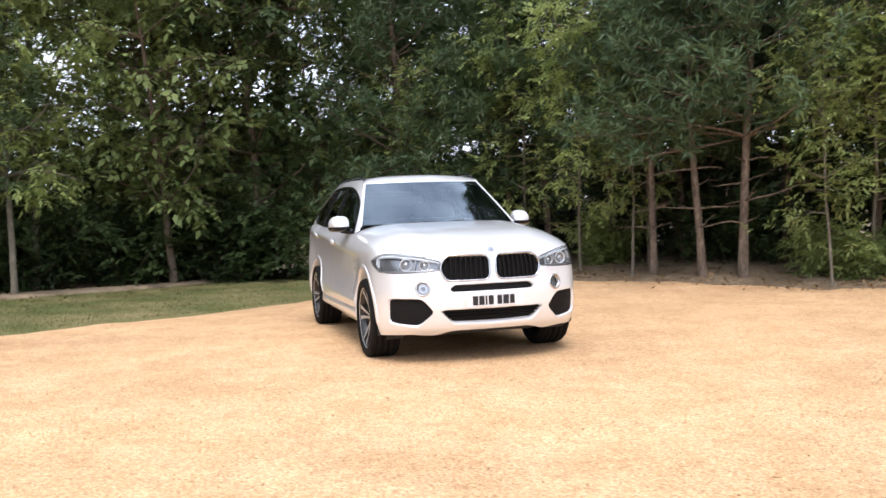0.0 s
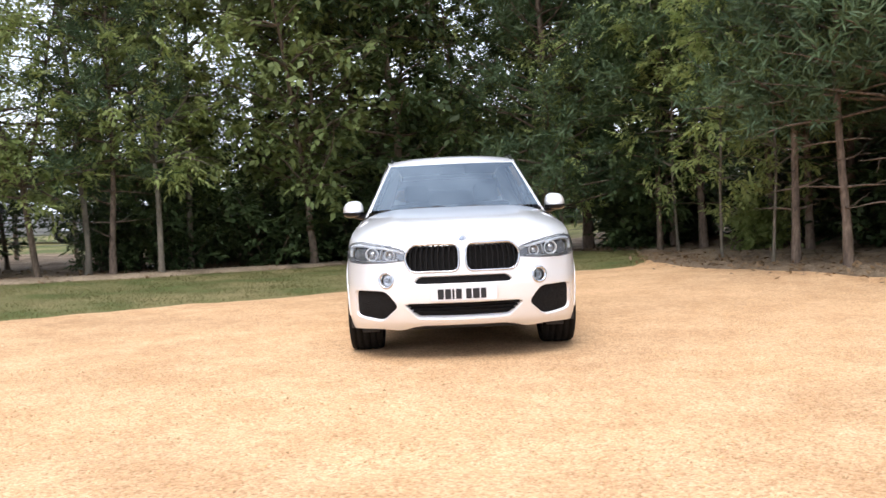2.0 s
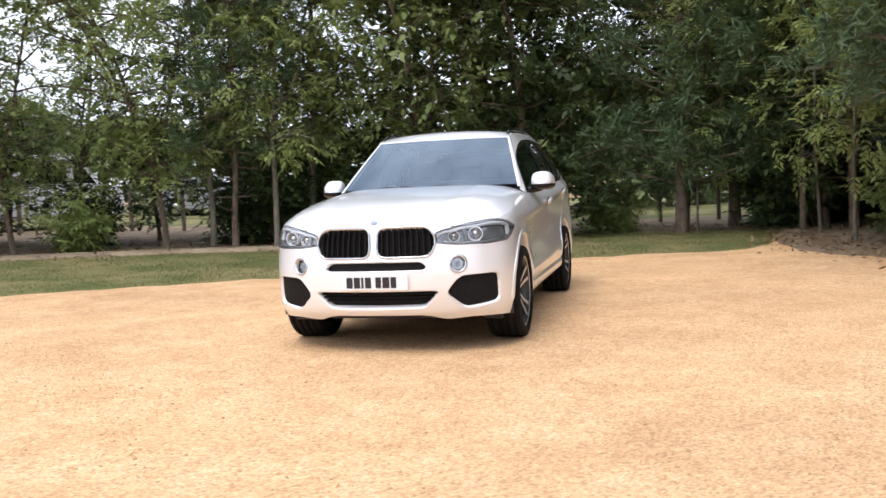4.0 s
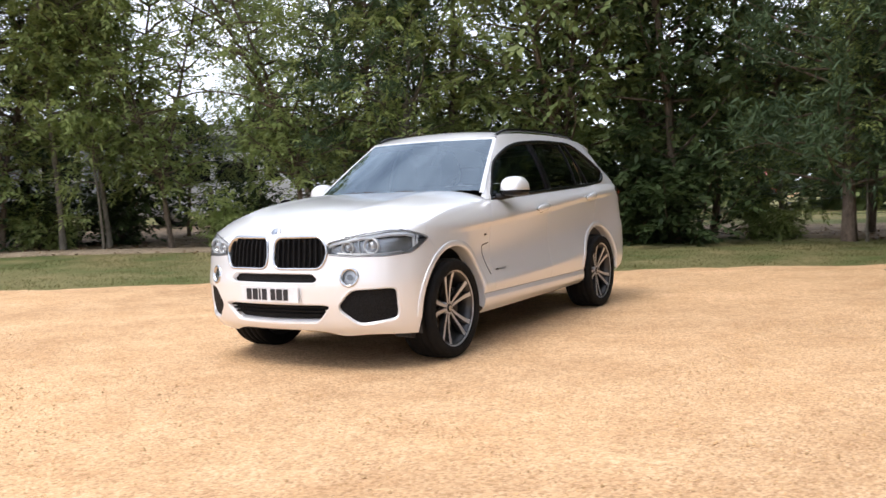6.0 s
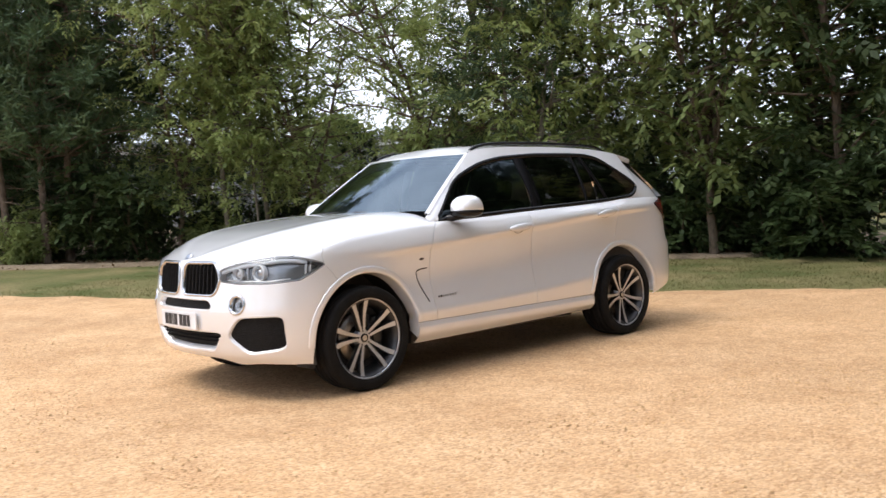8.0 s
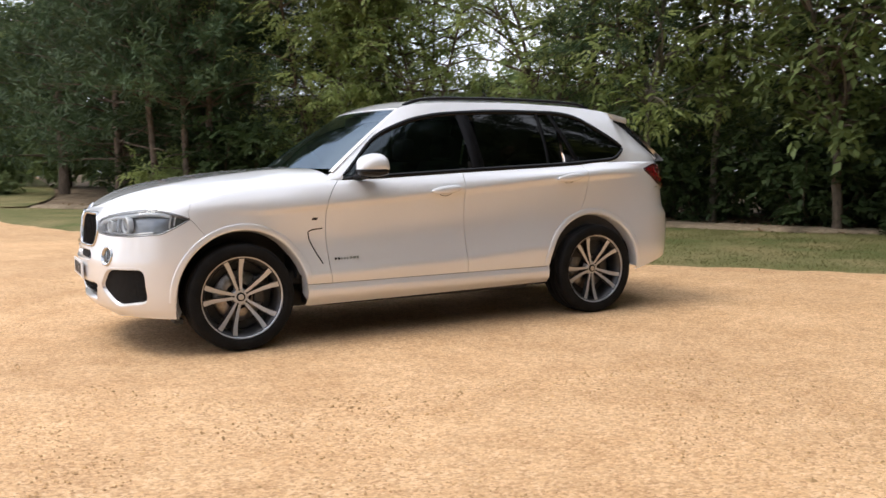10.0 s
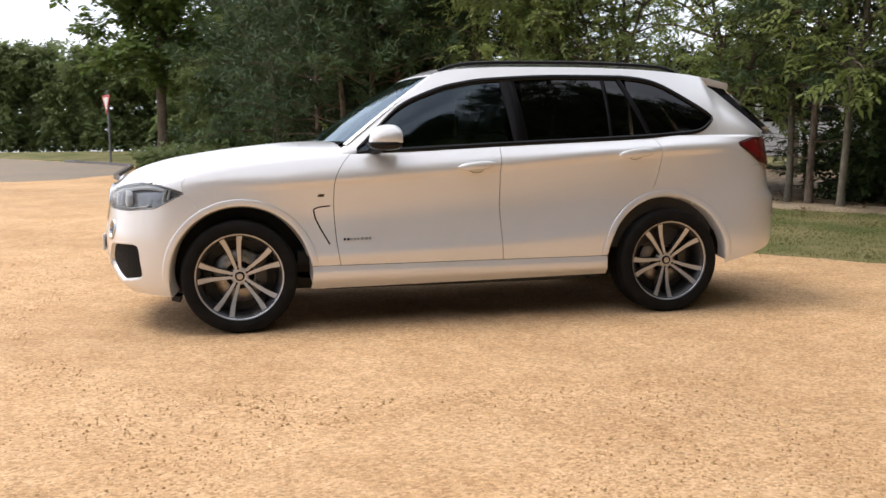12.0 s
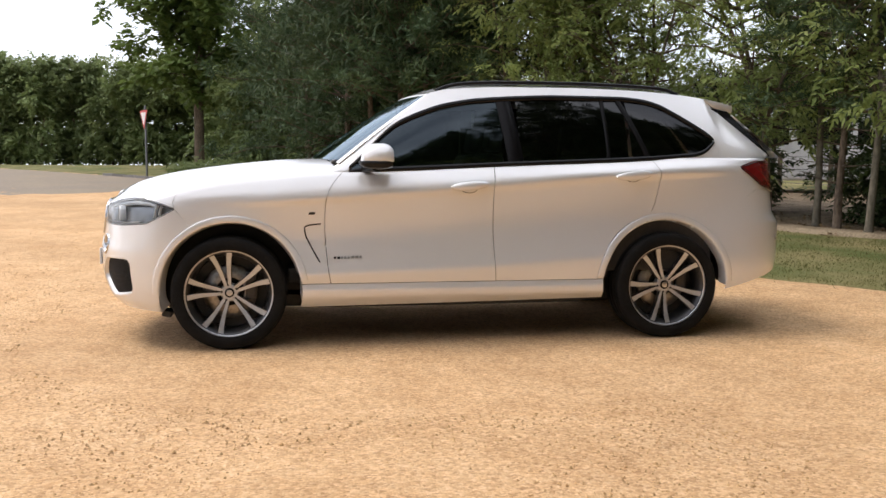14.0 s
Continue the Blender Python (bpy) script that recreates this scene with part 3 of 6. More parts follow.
def panel(name, parent, left, right, low, high, cols, rows, side, mat=PAINT, cuts=(), label="", inset=0.0022, weights=None, turn_in=0.012):
    """A body panel between two upright joints and two heights, with holes cut where cuts are, and its rim turned in."""
    par = np.zeros((cols, rows, 2))
    for i in range(cols):
        s = i / (cols - 1)
        for j in range(rows):
            v = weights[j] if weights is not None else j / (rows - 1)
            u = left(0.7) * (1 - s) + right(0.7) * s
            for _ in range(3):
                z = low(u) * (1 - v) + high(u) * v
                u = (left(z) + inset) * (1 - s) + (right(z) - inset) * s
            par[i, j] = u, z
    flat = par.reshape(-1, 2)
    step = abs(par[1, 0, 0] - par[0, 0, 0])
    faces = np.array(grid_faces(cols, rows))
    for poly in cuts:
        q, d = nearest(poly, flat)
        hit = d < 0.62 * max(step, 0.008)
        flat = np.where(hit[:, None], q, flat)
    dead = np.zeros(len(faces), bool)
    for poly in cuts:
        mid = flat[faces].mean(1)
        dead |= inside(poly, mid)
    faces = faces[~dead]
    verts = [skin(u, z, side) for u, z in flat]
    # rim turned in along the four outer edges
    rim = [i * rows for i in range(cols)] + [(cols - 1) * rows + j for j in range(1, rows)] + [i * rows + rows - 1 for i in range(cols - 2, -1, -1)] + [j for j in range(rows - 2, 0, -1)]
    extra = {}
    for k in rim:
        u, z = flat[k]
        extra[k] = len(verts)
        verts.append(skin(u, z, side, -turn_in))
    faces = [tuple(f) for f in faces]
    used = {k for f in faces for k in f}
    for a, b in zip(rim, rim[1:] + rim[:1]):
        if a in used and b in used:
            faces.append((a, b, extra[b], extra[a]))
    me = mesh_of(name, verts, faces, mat, True)
    bm = bmesh.new()
    bm.from_mesh(me)
    bmesh.ops.delete(bm, geom=[v for v in bm.verts if not v.link_faces], context="VERTS")
    bmesh.ops.recalc_face_normals(bm, faces=bm.faces)
    pick = max(bm.faces, key=lambda f: f.calc_area())
    c = pick.calc_center_median()
    if pick.normal.dot(Vector((c.x * 0.3, c.y, 0))) < 0:
        bmesh.ops.reverse_faces(bm, faces=bm.faces)
    for e in bm.edges:
        if len(e.link_faces) == 2 and e.calc_face_angle(0) > 0.9:
            e.smooth = False
    bm.to_mesh(me)
    bm.free()
    return part(name, me, parent, label)


def ring(name, parent, poly, section, side, mat, label="", closed=True):
    """A moulding swept along an outline on the skin; section: (out from the outline, up from the skin)."""
    n = len(poly)
    verts = []
    for i in range(n):
        a = poly[i - 1] if closed or i else poly[0]
        b = poly[(i + 1) % n] if closed or i < n - 1 else poly[-1]
        d = (b - a) / (np.linalg.norm(b - a) + 1e-12)
        out = np.array((d[1], -d[0]))
        for o, h in section:
            u, z = poly[i] + out * o
            verts.append(skin(u, z, side, h if h else 1e-5))
    m = len(section)
    faces = []
    for i in range(n if closed else n - 1):
        for j in range(m - 1):
            a, b = i * m + j, ((i + 1) % n) * m + j
            faces.append((a, b, b + 1, a + 1) if side > 0 else (a, a + 1, b + 1, b))
    return part(name, mesh_of(name, verts, faces, mat, True), parent, label)


def fill(name, parent, poly, off, side, mat, label="", rings=6):
    """A sheet inside an outline, off above (or below) the skin."""
    c = poly.mean(0)
    verts, n = [], len(poly)
    for k in range(rings):
        f = 1 - k / rings
        for p in poly:
            u, z = c + (p - c) * f
            verts.append(skin(u, z, side, off))
    verts.append(skin(c[0], c[1], side, off))
    faces = grid_faces(rings, n, closed=True, flip=side < 0)
    base = (rings - 1) * n
    for i in range(n):
        t = (base + i, base + (i + 1) % n, len(verts) - 1)
        faces.append(t if side > 0 else t[::-1])
    return part(name, outward(mesh_of(name, verts, faces, mat, True)), parent, label)


def half_loop(poly):
    """The part of a loop on the nose that lies off the car's middle line, as an open line."""
    on = poly[:, 0] < U_FRONT
    start = next(i for i in range(len(poly)) if on[i] and not on[i - 1])
    line = [poly[(start + k) % len(poly)] for k in range(len(poly)) if on[(start + k) % len(poly)]]
    return np.array([(U_FRONT, line[0][1])] + line + [(U_FRONT, line[-1][1])])


def ccw(poly):
    a = np.sum(poly[:, 0] * np.roll(poly[:, 1], -1) - np.roll(poly[:, 0], -1) * poly[:, 1])
    return poly if a > 0 else poly[::-1]


def front_loop(points, count=72, corner=0.02):
    """An outline given as (y, z) on the nose."""
    return ccw(smooth_loop([(u_of_y(y, z), z) for y, z in points], count, corner))


def arch_loop(cx, r, count=72):
    pts = []
    for k in range(count + 1):
        t = math.pi * (-0.18 + 1.36 * k / count)
        z = 0.372 + r * math.sin(t)
        x = cx + r * math.cos(t)
        pts.append((u_of_x(x, max(z, 0.26)), z))
    return np.array(pts)


KIDNEY = front_loop([(0.030, 0.80), (0.036, 0.932), (0.395, 0.934), (0.456, 0.832), (0.412, 0.724), (0.044, 0.724)], 84, 0.05)
SLOT = front_loop([(-1.0, 0.69), (0.345, 0.688), (0.392, 0.648), (0.365, 0.628), (-1.0, 0.628)], 60, 0.02)
LOWER = front_loop([(-1.0, 0.476), (0.43, 0.476), (0.472, 0.466), (0.36, 0.352), (-1.0, 0.344)], 66, 0.018)
VENT = front_loop([(0.512, 0.452), (0.616, 0.578), (0.852, 0.584), (0.871, 0.562), (0.869, 0.392), (0.845, 0.364), (0.640, 0.331)], 72, 0.05)
FOG = np.array([(u_of_y(0.607, 0.663) + 0.063 * math.cos(t), 0.663 + 0.063 * math.sin(t)) for t in np.linspace(0, 2 * math.pi, 40, endpoint=False)])
_lamp = [(u_of_x(1.786, 0.902), 0.902), (u_of_x(1.86, 0.93), 0.930), (u_of_x(1.95, 0.957), 0.957), (u_of_y(0.80, 0.96), 0.966), (u_of_y(0.66, 0.94), 0.945), (u_of_y(0.50, 0.90), 0.906), (u_of_y(0.452, 0.88), 0.886),
         (u_of_y(0.458, 0.80), 0.815), (u_of_y(0.60, 0.80), 0.800), (u_of_y(0.80, 0.81), 0.796), (u_of_x(1.965, 0.81), 0.810), (u_of_x(1.87, 0.855), 0.857)]
LAMP = ccw(smooth_loop(_lamp, 140, 0.008))
ARCH_F, ARCH_R = ccw(arch_loop(1.452, 0.446)), ccw(arch_loop(-1.452, 0.446))


def flat(v):
    return lambda _: v


FRONT_DOOR = spline([0.39, 0.55, 0.785, 0.90, 0.98, 1.06, 1.14], [0.821, 0.845, 0.861, 0.858, 0.845, 0.805, 0.738])
MID_DOOR = spline([0.40, 0.78, 1.0, 1.2], [-0.264, -0.246, -0.248, -0.262])
REAR_DOOR = spline([0.40, 0.432, 0.53, 0.62, 0.70, 0.772, 0.82, 0.858, 1.0, 1.115, 1.18, 1.24], [-0.965, -0.968, -0.99, -1.03, -1.085, -1.165, -1.25, -1.342, -1.388, -1.403, -1.385, -1.345])
BUMPER = spline([0.20, 0.70, 0.79, 0.85, 0.905, 0.95], [u_of_x(1.60, 0.4), u_of_x(1.60, 0.7), u_of_x(1.70, 0.79), u_of_x(1.745, 0.85), u_of_x(1.79, 0.905), u_of_x(1.80, 0.95)])


def REAR_SEAM(u):
    """The joint between the rear wing and the bumper, rising from the wheel arch to the tail lamp."""
    return float(np.interp(u, [-2.14, -1.70, -1.45, -1.05], [1.022, 0.748, 0.60, 0.418]))


def build_car():
    car = empty("car", "pearl white five-door SUV parked on sandy gravel", "car")
    door_w = np.concatenate([np.linspace(0, 0.2, 7)[:-1], np.linspace(0.2, 0.8, 12)[:-1], np.linspace(0.8, 1.0, 13)])
    for side in (1, -1):
        # doors
        for nm, a, b, n in (("rear_door", REAR_DOOR, MID_DOOR, 34), ("front_door", MID_DOOR, FRONT_DOOR, 34)):
            door = panel(nm, car, a, b, flat(0.418), lambda u: TOP(u) - 0.004, n, 46, side)
            hx, hz = (-1.206, 1.118) if nm == "rear_door" else (-0.080, 1.045)
            handle(door, hx, hz, side)
        # sill, fender, quarter, bumpers
        panel("side_skirt", car, flat(-1.02), flat(1.04), SILL, flat(0.414), 60, 14, side, cuts=(ARCH_F, ARCH_R))
        panel("front_fender", car, FRONT_DOOR, BUMPER, flat(0.418), lambda u: TOP(u) - 0.0004, 64, 52, side, cuts=(ARCH_F, LAMP))
        panel("rear_quarter", car, flat(U_REAR), REAR_DOOR, lambda u: REAR_SEAM(u) + 0.0015, lambda u: TOP(u) - 0.003, 112, 52, side, cuts=(ARCH_R,))
        panel("rear_bumper", car, flat(U_REAR), flat(-1.62), lambda u: bottom(u), lambda u: REAR_SEAM(u) - 0.0015, 84, 40, side, cuts=(ARCH_R,), inset=0.0)
        panel("front_bumper", car, BUMPER, flat(U_FRONT), bottom, lambda u: TOP(u) - 0.0008, 92, 62, side, cuts=(ARCH_F, KIDNEY, SLOT, LOWER, VENT, FOG, LAMP), inset=0.0)
        for loop, nm in ((ARCH_F, "wheel_arch"), (ARCH_R, "wheel_arch")):
            inner = np.abs(loop[:, 0]) < 1.452
            keep = loop[loop[:, 1] > np.where(inner, 0.290, 0.250 if loop[0, 0] > 0 else 0.345)]
            arch = ring(nm, car, keep, [(-0.014, -0.09), (-0.004, -0.02), (-0.001, 0.0004)], side, PAINT, "body-colour moulded wheel arch edge", closed=False)
            keep = loop[loop[:, 1] > np.where(inner, 0.422, 0.350 if loop[0, 0] > 0 else 0.380)]
            ring("arch_flare", arch, keep, [(-0.006, -0.03), (-0.004, 0.002), (0.001, 0.0060), (0.012, 0.0072), (0.030, 0.0064), (0.0385, 0.0055), (0.0405, 0.0035), (0.041, -0.002)], side, PAINT, closed=False)
        # grille half, intakes, lamps
        kid = ring("kidney_grille", car, KIDNEY, [(-0.008, -0.045), (-0.005, 0.004), (0.000, 0.010), (0.007, 0.010), (0.013, 0.004), (0.014, -0.01)], side, SILVER, "silver-framed black kidney grille")
        fill("grille_back", kid, KIDNEY, -0.045, side, MESH_BLACK)
        us = np.linspace(KIDNEY[:, 0].min() + 0.035, KIDNEY[:, 0].max() - 0.03, 9)
        for u in us:
            zs = [z for (uu, z) in KIDNEY if abs(uu - u) < 0.012]
            slat(kid, u, min(zs) + 0.004, max(zs) - 0.004, side)
        slot = ring("upper_intake", car, half_loop(SLOT), [(-0.003, -0.035), (0.0, 0.0), (0.006, 0.005), (0.014, 0.001)], side, PAINT, closed=False)
        fill("mesh", slot, half_loop(SLOT), -0.032, side, MESH_BLACK, "black mesh")
        low = ring("lower_intake", car, half_loop(LOWER), [(-0.006, -0.06), (0.0, -0.004), (0.006, 0.003), (0.016, 0.001)], side, PAINT, closed=False)
        fill("mesh", low, half_loop(LOWER), -0.05, side, MESH_BLACK, "black mesh")
        for zz in (0.40, 0.425, 0.45):
            uu = [u for (u, z) in LOWER if abs(z - zz) < 0.014]
            bar(low, min(uu) + 0.01, U_FRONT, zz, side)
        vent = ring("side_intake", car, VENT, [(-0.007, -0.03), (0.0, -0.004), (0.005, 0.0015), (0.012, 0.0012), (0.016, 0.0)], side, PAINT)
        fill("mesh", vent, VENT, -0.022, side, MESH_BLACK, "black honeycomb mesh insert")
        fog = ring("fog_lamp", car, FOG, [(-0.020, -0.02), (-0.014, 0.004), (-0.006, 0.009), (0.002, 0.006), (0.005, -0.002)], side, SILVER, "round fog lamp in a silver ring")
        fill("reflector", fog, FOG * 0.75 + FOG.mean(0) * 0.25, -0.03, side, SATIN)
        fill("fog_bulb", fog, FOG * 0.32 + FOG.mean(0) * 0.68, -0.012, side, LAMP_DARK)
        pane = fill("fog_glass", fog, FOG * 0.72 + FOG.mean(0) * 0.28, -0.004, side, LAMP_GLASS)
        pane.visible_shadow = False
        headlamp(car, side)
        tail_lamp(car, side)
        mirror(car, side)
        rear_reflector(car, side)
        fender_trim(car, side)
    hood(car)
    greenhouse(car)
    plate(car)
    underbody(car)
    cabin(car)
    for x in (1.4665, -1.4665):
        for side in (1, -1):
            wheel(car, x, side)
    return car


def slat(parent, u, z0, z1, side):
    zs = np.linspace(z0, z1, 6)
    verts = []
    for z in zs:
        for du, h in ((-0.006, -0.03), (-0.004, -0.002), (0.004, -0.002), (0.006, -0.03)):
            verts.append(skin(u + du, z, side, h))
    part("grille_bar", mesh_of("grille_bar", verts, grid_faces(6, 4, flip=side > 0), MESH_BLACK, False), parent)


def bar(parent, u0, u1, z, side):
    verts = []
    for u in np.linspace(u0, u1, 14):
        for dz, h in ((-0.005, -0.04), (-0.003, -0.022), (0.003, -0.022), (0.005, -0.04)):
            verts.append(skin(u, z + dz, side, h))
    part("grille_bar", mesh_of("grille_bar", verts, grid_faces(14, 4, flip=side < 0), MESH_BLACK, False), parent)


def handle(door, x, z, side):
    """A pull handle over a shallow cup; a raised dome gives the cup its shading."""
    n, verts = 17, []
    tilt = 0.085
    for i in range(n):
        s = i / (n - 1) * 2 - 1
        w = 0.0195 * max(0.02, 1 - abs(s) ** 3) ** 0.5
        for k in range(8):
            t = 2 * math.pi * k / 8
            p = skin(x + s * 0.128, z - s * 0.128 * tilt + w * math.sin(t), side, 0.024 * max(0.15, 1 - s * s) ** 0.5 + 0.008 + 0.009 * math.cos(t))
            verts.append(p)
    part("door_handle", mesh_of("door_handle", verts, grid_faces(n, 8, closed=True, flip=side > 0), PAINT, True), door, "body-colour pull handle")
    # dark sheet laid on the skin for the shade behind the grip
    slot = np.array([(x + 0.118 * math.cos(t), z - 0.118 * math.cos(t) * tilt + 0.0215 * math.sin(t) - 0.002) for t in np.linspace(0, 2 * math.pi, 36, endpoint=False)])
    fill("handle_gap_shade", door, slot, 0.0022, side, BLACK_PLASTIC, rings=3)
    cup = np.array([(x + 0.05 * math.cos(t), z - 0.022 + 0.022 * math.sin(t)) for t in np.linspace(0, 2 * math.pi, 28, endpoint=False)])
    verts = []
    for k in range(6):
        f = 1 - k / 6
        for q in cup:
            u, zz = cup.mean(0) + (q - cup.mean(0)) * f
            verts.append(skin(u, zz, side, 0.0008 + 0.013 * (1 - f * f)))
    top = len(verts)
    verts.append(skin(*cup.mean(0), side, 0.0138))
    faces = grid_faces(6, 28, closed=True, flip=side < 0) + [(140 + i, 140 + (i + 1) % 28, top) for i in range(28)]
    part("handle_cup", outward(mesh_of("handle_cup", verts, faces, PAINT, True)), door)
    # thin dark line put round the dome for the recess's edge shade
    ring("cup_edge_shade", door, cup, [(-0.001, 0.0015), (0.001, 0.002), (0.003, 0.0005)], side, BLACK_PLASTIC)


def lamp_edge(upper):
    """One long edge of the headlamp's outline, as a line from its inner end to its tip."""
    i, j = int(np.argmin(LAMP[:, 0])), int(np.argmax(LAMP[:, 0]))
    line, k = [], j
    while k != i:
        line.append(LAMP[k])
        k = (k + 1) % len(LAMP)
    other, k = [], j
    while k != i:
        other.append(LAMP[k])
        k = (k - 1) % len(LAMP)
    a, b = np.array(line), np.array(other)
    if (a[:, 1].mean() > b[:, 1].mean()) != upper:
        a = b
    return a


def headlamp(car, side):
    """A deep dark bowl with two ringed light units, a bright brow along the top, a silver strip below, under a clear cover."""
    lamp = ring("headlamp", car, LAMP, [(-0.009, -0.05), (-0.005, -0.006), (-0.002, 0.001), (0.001, 0.001), (0.003, -0.01)], side, SATIN, "angular clear headlamp with two ringed light units")
    fill("bezel", lamp, LAMP, -0.046, side, LAMP_DARK)
    ring("lamp_seal", lamp, LAMP, [(0.0, 0.002), (0.0015, 0.0028), (0.0035, 0.0005)], side, BLACK_PLASTIC)
    top, low = lamp_edge(True), lamp_edge(False)
    brow = top[int(len(top) * 0.06):int(len(top) * 0.86)]
    brow = np.column_stack([brow[:, 0], brow[:, 1] - 0.014])
    ring("brow", lamp, brow, [(-0.012, -0.030), (-0.011, -0.012), (0.007, -0.010), (0.009, -0.030)], side, LAMP_WHITE, "bright upper light strip", closed=False)
    strip = low[int(len(low) * 0.10):int(len(low) * 0.70)]
    strip = np.column_stack([strip[:, 0], strip[:, 1] + 0.014])
    ring("trim_strip", lamp, strip, [(-0.007, -0.038), (-0.006, -0.016), (0.006, -0.016), (0.008, -0.038)], side, SATIN, closed=False)
    for (y, z, r) in ((0.585, 0.862, 0.040), (0.735, 0.876, 0.050)):
        u = u_of_y(y, z)
        c = skin(u, z, side, -0.046)
        d = Vector((1.0, 0.22 * side, 0.0)).normalized()
        m = Matrix.Translation(Vector(c)) @ d.to_track_quat("Z", "Y").to_matrix().to_4x4()
        unit = lathe("light_unit", [(r * 1.04, -0.01), (r * 1.12, 0.022), (r * 1.06, 0.030), (r * 0.97, 0.030), (r * 0.93, 0.022), (r * 0.84, 0.004)], LAMP_WHITE, 32, "z")
        unit.transform(m)
        ob = part("light_unit", unit, lamp, "pale ring of a light unit")
        bowl = lathe("reflector", [(r * 0.90, 0.012), (r * 0.70, -0.002), (r * 0.50, -0.008)], CHROME, 28, "z")
        bowl.transform(m)
        part("reflector", bowl, ob)
        eye = lathe("projector_lens", [(r * 0.56, -0.008), (r * 0.54, 0.010), (r * 0.40, 0.020), (0.001, 0.025)], SATIN, 24, "z")
        eye.transform(m)
        part("projector_lens", eye, ob)
    for x, z, h in ((1.885, 0.896, 0.066), (1.915, 0.890, 0.085)):
        u = u_of_x(x, z)
        line = np.array([(u + 0.004, z - h / 2), (u, z), (u - 0.006, z + h / 2)])
        ring("side_marker", lamp, polyline(line, 8), [(-0.005, -0.035), (-0.004, -0.014), (0.004, -0.014), (0.005, -0.035)], side, LAMP_WHITE, closed=False)
    u = u_of_y(0.66, 0.87)
    line = np.array([(u, 0.825), (u + 0.004, 0.87), (u - 0.004, 0.925)])
    ring("divider", lamp, polyline(line, 8), [(-0.006, -0.046), (-0.004, -0.020), (0.004, -0.020), (0.006, -0.046)], side, SATIN, closed=False)
    pane = fill("lamp_glass", lamp, LAMP, 0.0015, side, LAMP_GLASS, "clear lamp cover")
    pane.visible_shadow = False


def tail_lamp(car, side):
    pts = [(u_of_x(-1.975, 1.18), 1.178), (u_of_x(-2.10, 1.2), 1.213), (-2.55, 1.222), (-2.95, 1.205), (-2.95, 1.10), (-2.55, 1.03), (u_of_x(-2.31, 1.0), 0.995), (u_of_x(-2.16, 1.05), 1.045)]
    loop = ccw(smooth_loop(pts, 80, 0.03))
    lamp = ring("tail_lamp", car, loop, [(-0.012, 0.014), (-0.004, 0.012), (0.0, 0.008), (0.002, -0.01)], side, BLACK_GLOSS, "dark red wrap-round tail lamp")
    fill("red_cover", lamp, loop, 0.013, side, RED_LENS, "red lens")
    inner = loop * 0.72 + loop.mean(0) * 0.28
    ring("light_band", lamp, inner, [(-0.012, 0.014), (-0.006, 0.0165), (0.006, 0.0165), (0.012, 0.014)], side, RED_LENS)


def rear_reflector(car, side):
    u = u_of_x(-2.315, 0.675)
    loop = np.array([(u - 0.05, 0.662), (u + 0.012, 0.664), (u + 0.012, 0.690), (u - 0.05, 0.692)])
    fill("rear_reflector", car, ccw(smooth_loop(loop, 28, 0.006)), 0.004, side, RED_LENS, "small red reflector", rings=2)


def mirror(car, side):
    """A door mirror: painted cap over a black foot."""
    ob = new("door_mirror")
    ob.parent = car
    tagged(ob, "white-capped door mirror on a black foot")
    n, m, verts = 17, 28, []
    for i in range(n):
        s = i / (n - 1)
        x = 0.428 + 0.205 * s
        f = max(0.00002, 1 - (abs(s - 0.40) / 0.60) ** 2.2) ** 0.5 if s > 0.40 else max(0.02, 1 - (abs(s - 0.40) / 0.47) ** 2.6) ** 0.5
        yc, zc = 1.000 - 0.02 * s, 1.202
        for k in range(m):
            t = 2 * math.pi * k / m
            c, q = math.cos(t), math.sin(t)
            up = f ** 0.7 * math.copysign(abs(q) ** 0.62, q) * (0.116 * (1 - 0.22 * max(0.0, c) ** 1.5) if q > 0 else 0.004)
            verts.append((x, side * (yc + 0.102 * f ** 0.6 * math.copysign(abs(c) ** 0.62, c)), zc + up))
    faces = grid_faces(n, m, closed=True, flip=side < 0)
    part("mirror_cap", mesh_of("mirror_cap", verts, faces, PAINT, True), ob)
    low = [(0.53 + (v[0] - 0.53) * 1.05 + 0.010, v[1] * 1.002, 1.204 + (v[2] - 1.202) * (0.02 if v[2] > 1.202 else 13.0)) for v in verts]
    part("mirror_base", mesh_of("mirror_base", low, faces, BLACK_GLOSS, True), ob, "black lower shell")
    ring_v = verts[:m]
    c = np.mean(ring_v, 0)
    part("mirror_face", mesh_of("mirror_face", [tuple(v + np.array((0.004, 0, 0))) for v in np.array(ring_v)] + [tuple(c)], [(k, (k + 1) % m, m) for k in range(m)], CHROME), ob)
    arm, f2 = tube([(0.60, side * 0.86, 1.150), (0.565, side * 0.92, 1.158), (0.54, side * 0.98, 1.168)], [0.030, 0.028, 0.026], 10)
    part("mirror_arm", mesh_of("mirror_arm", arm, f2, BLACK_GLOSS, True), ob)


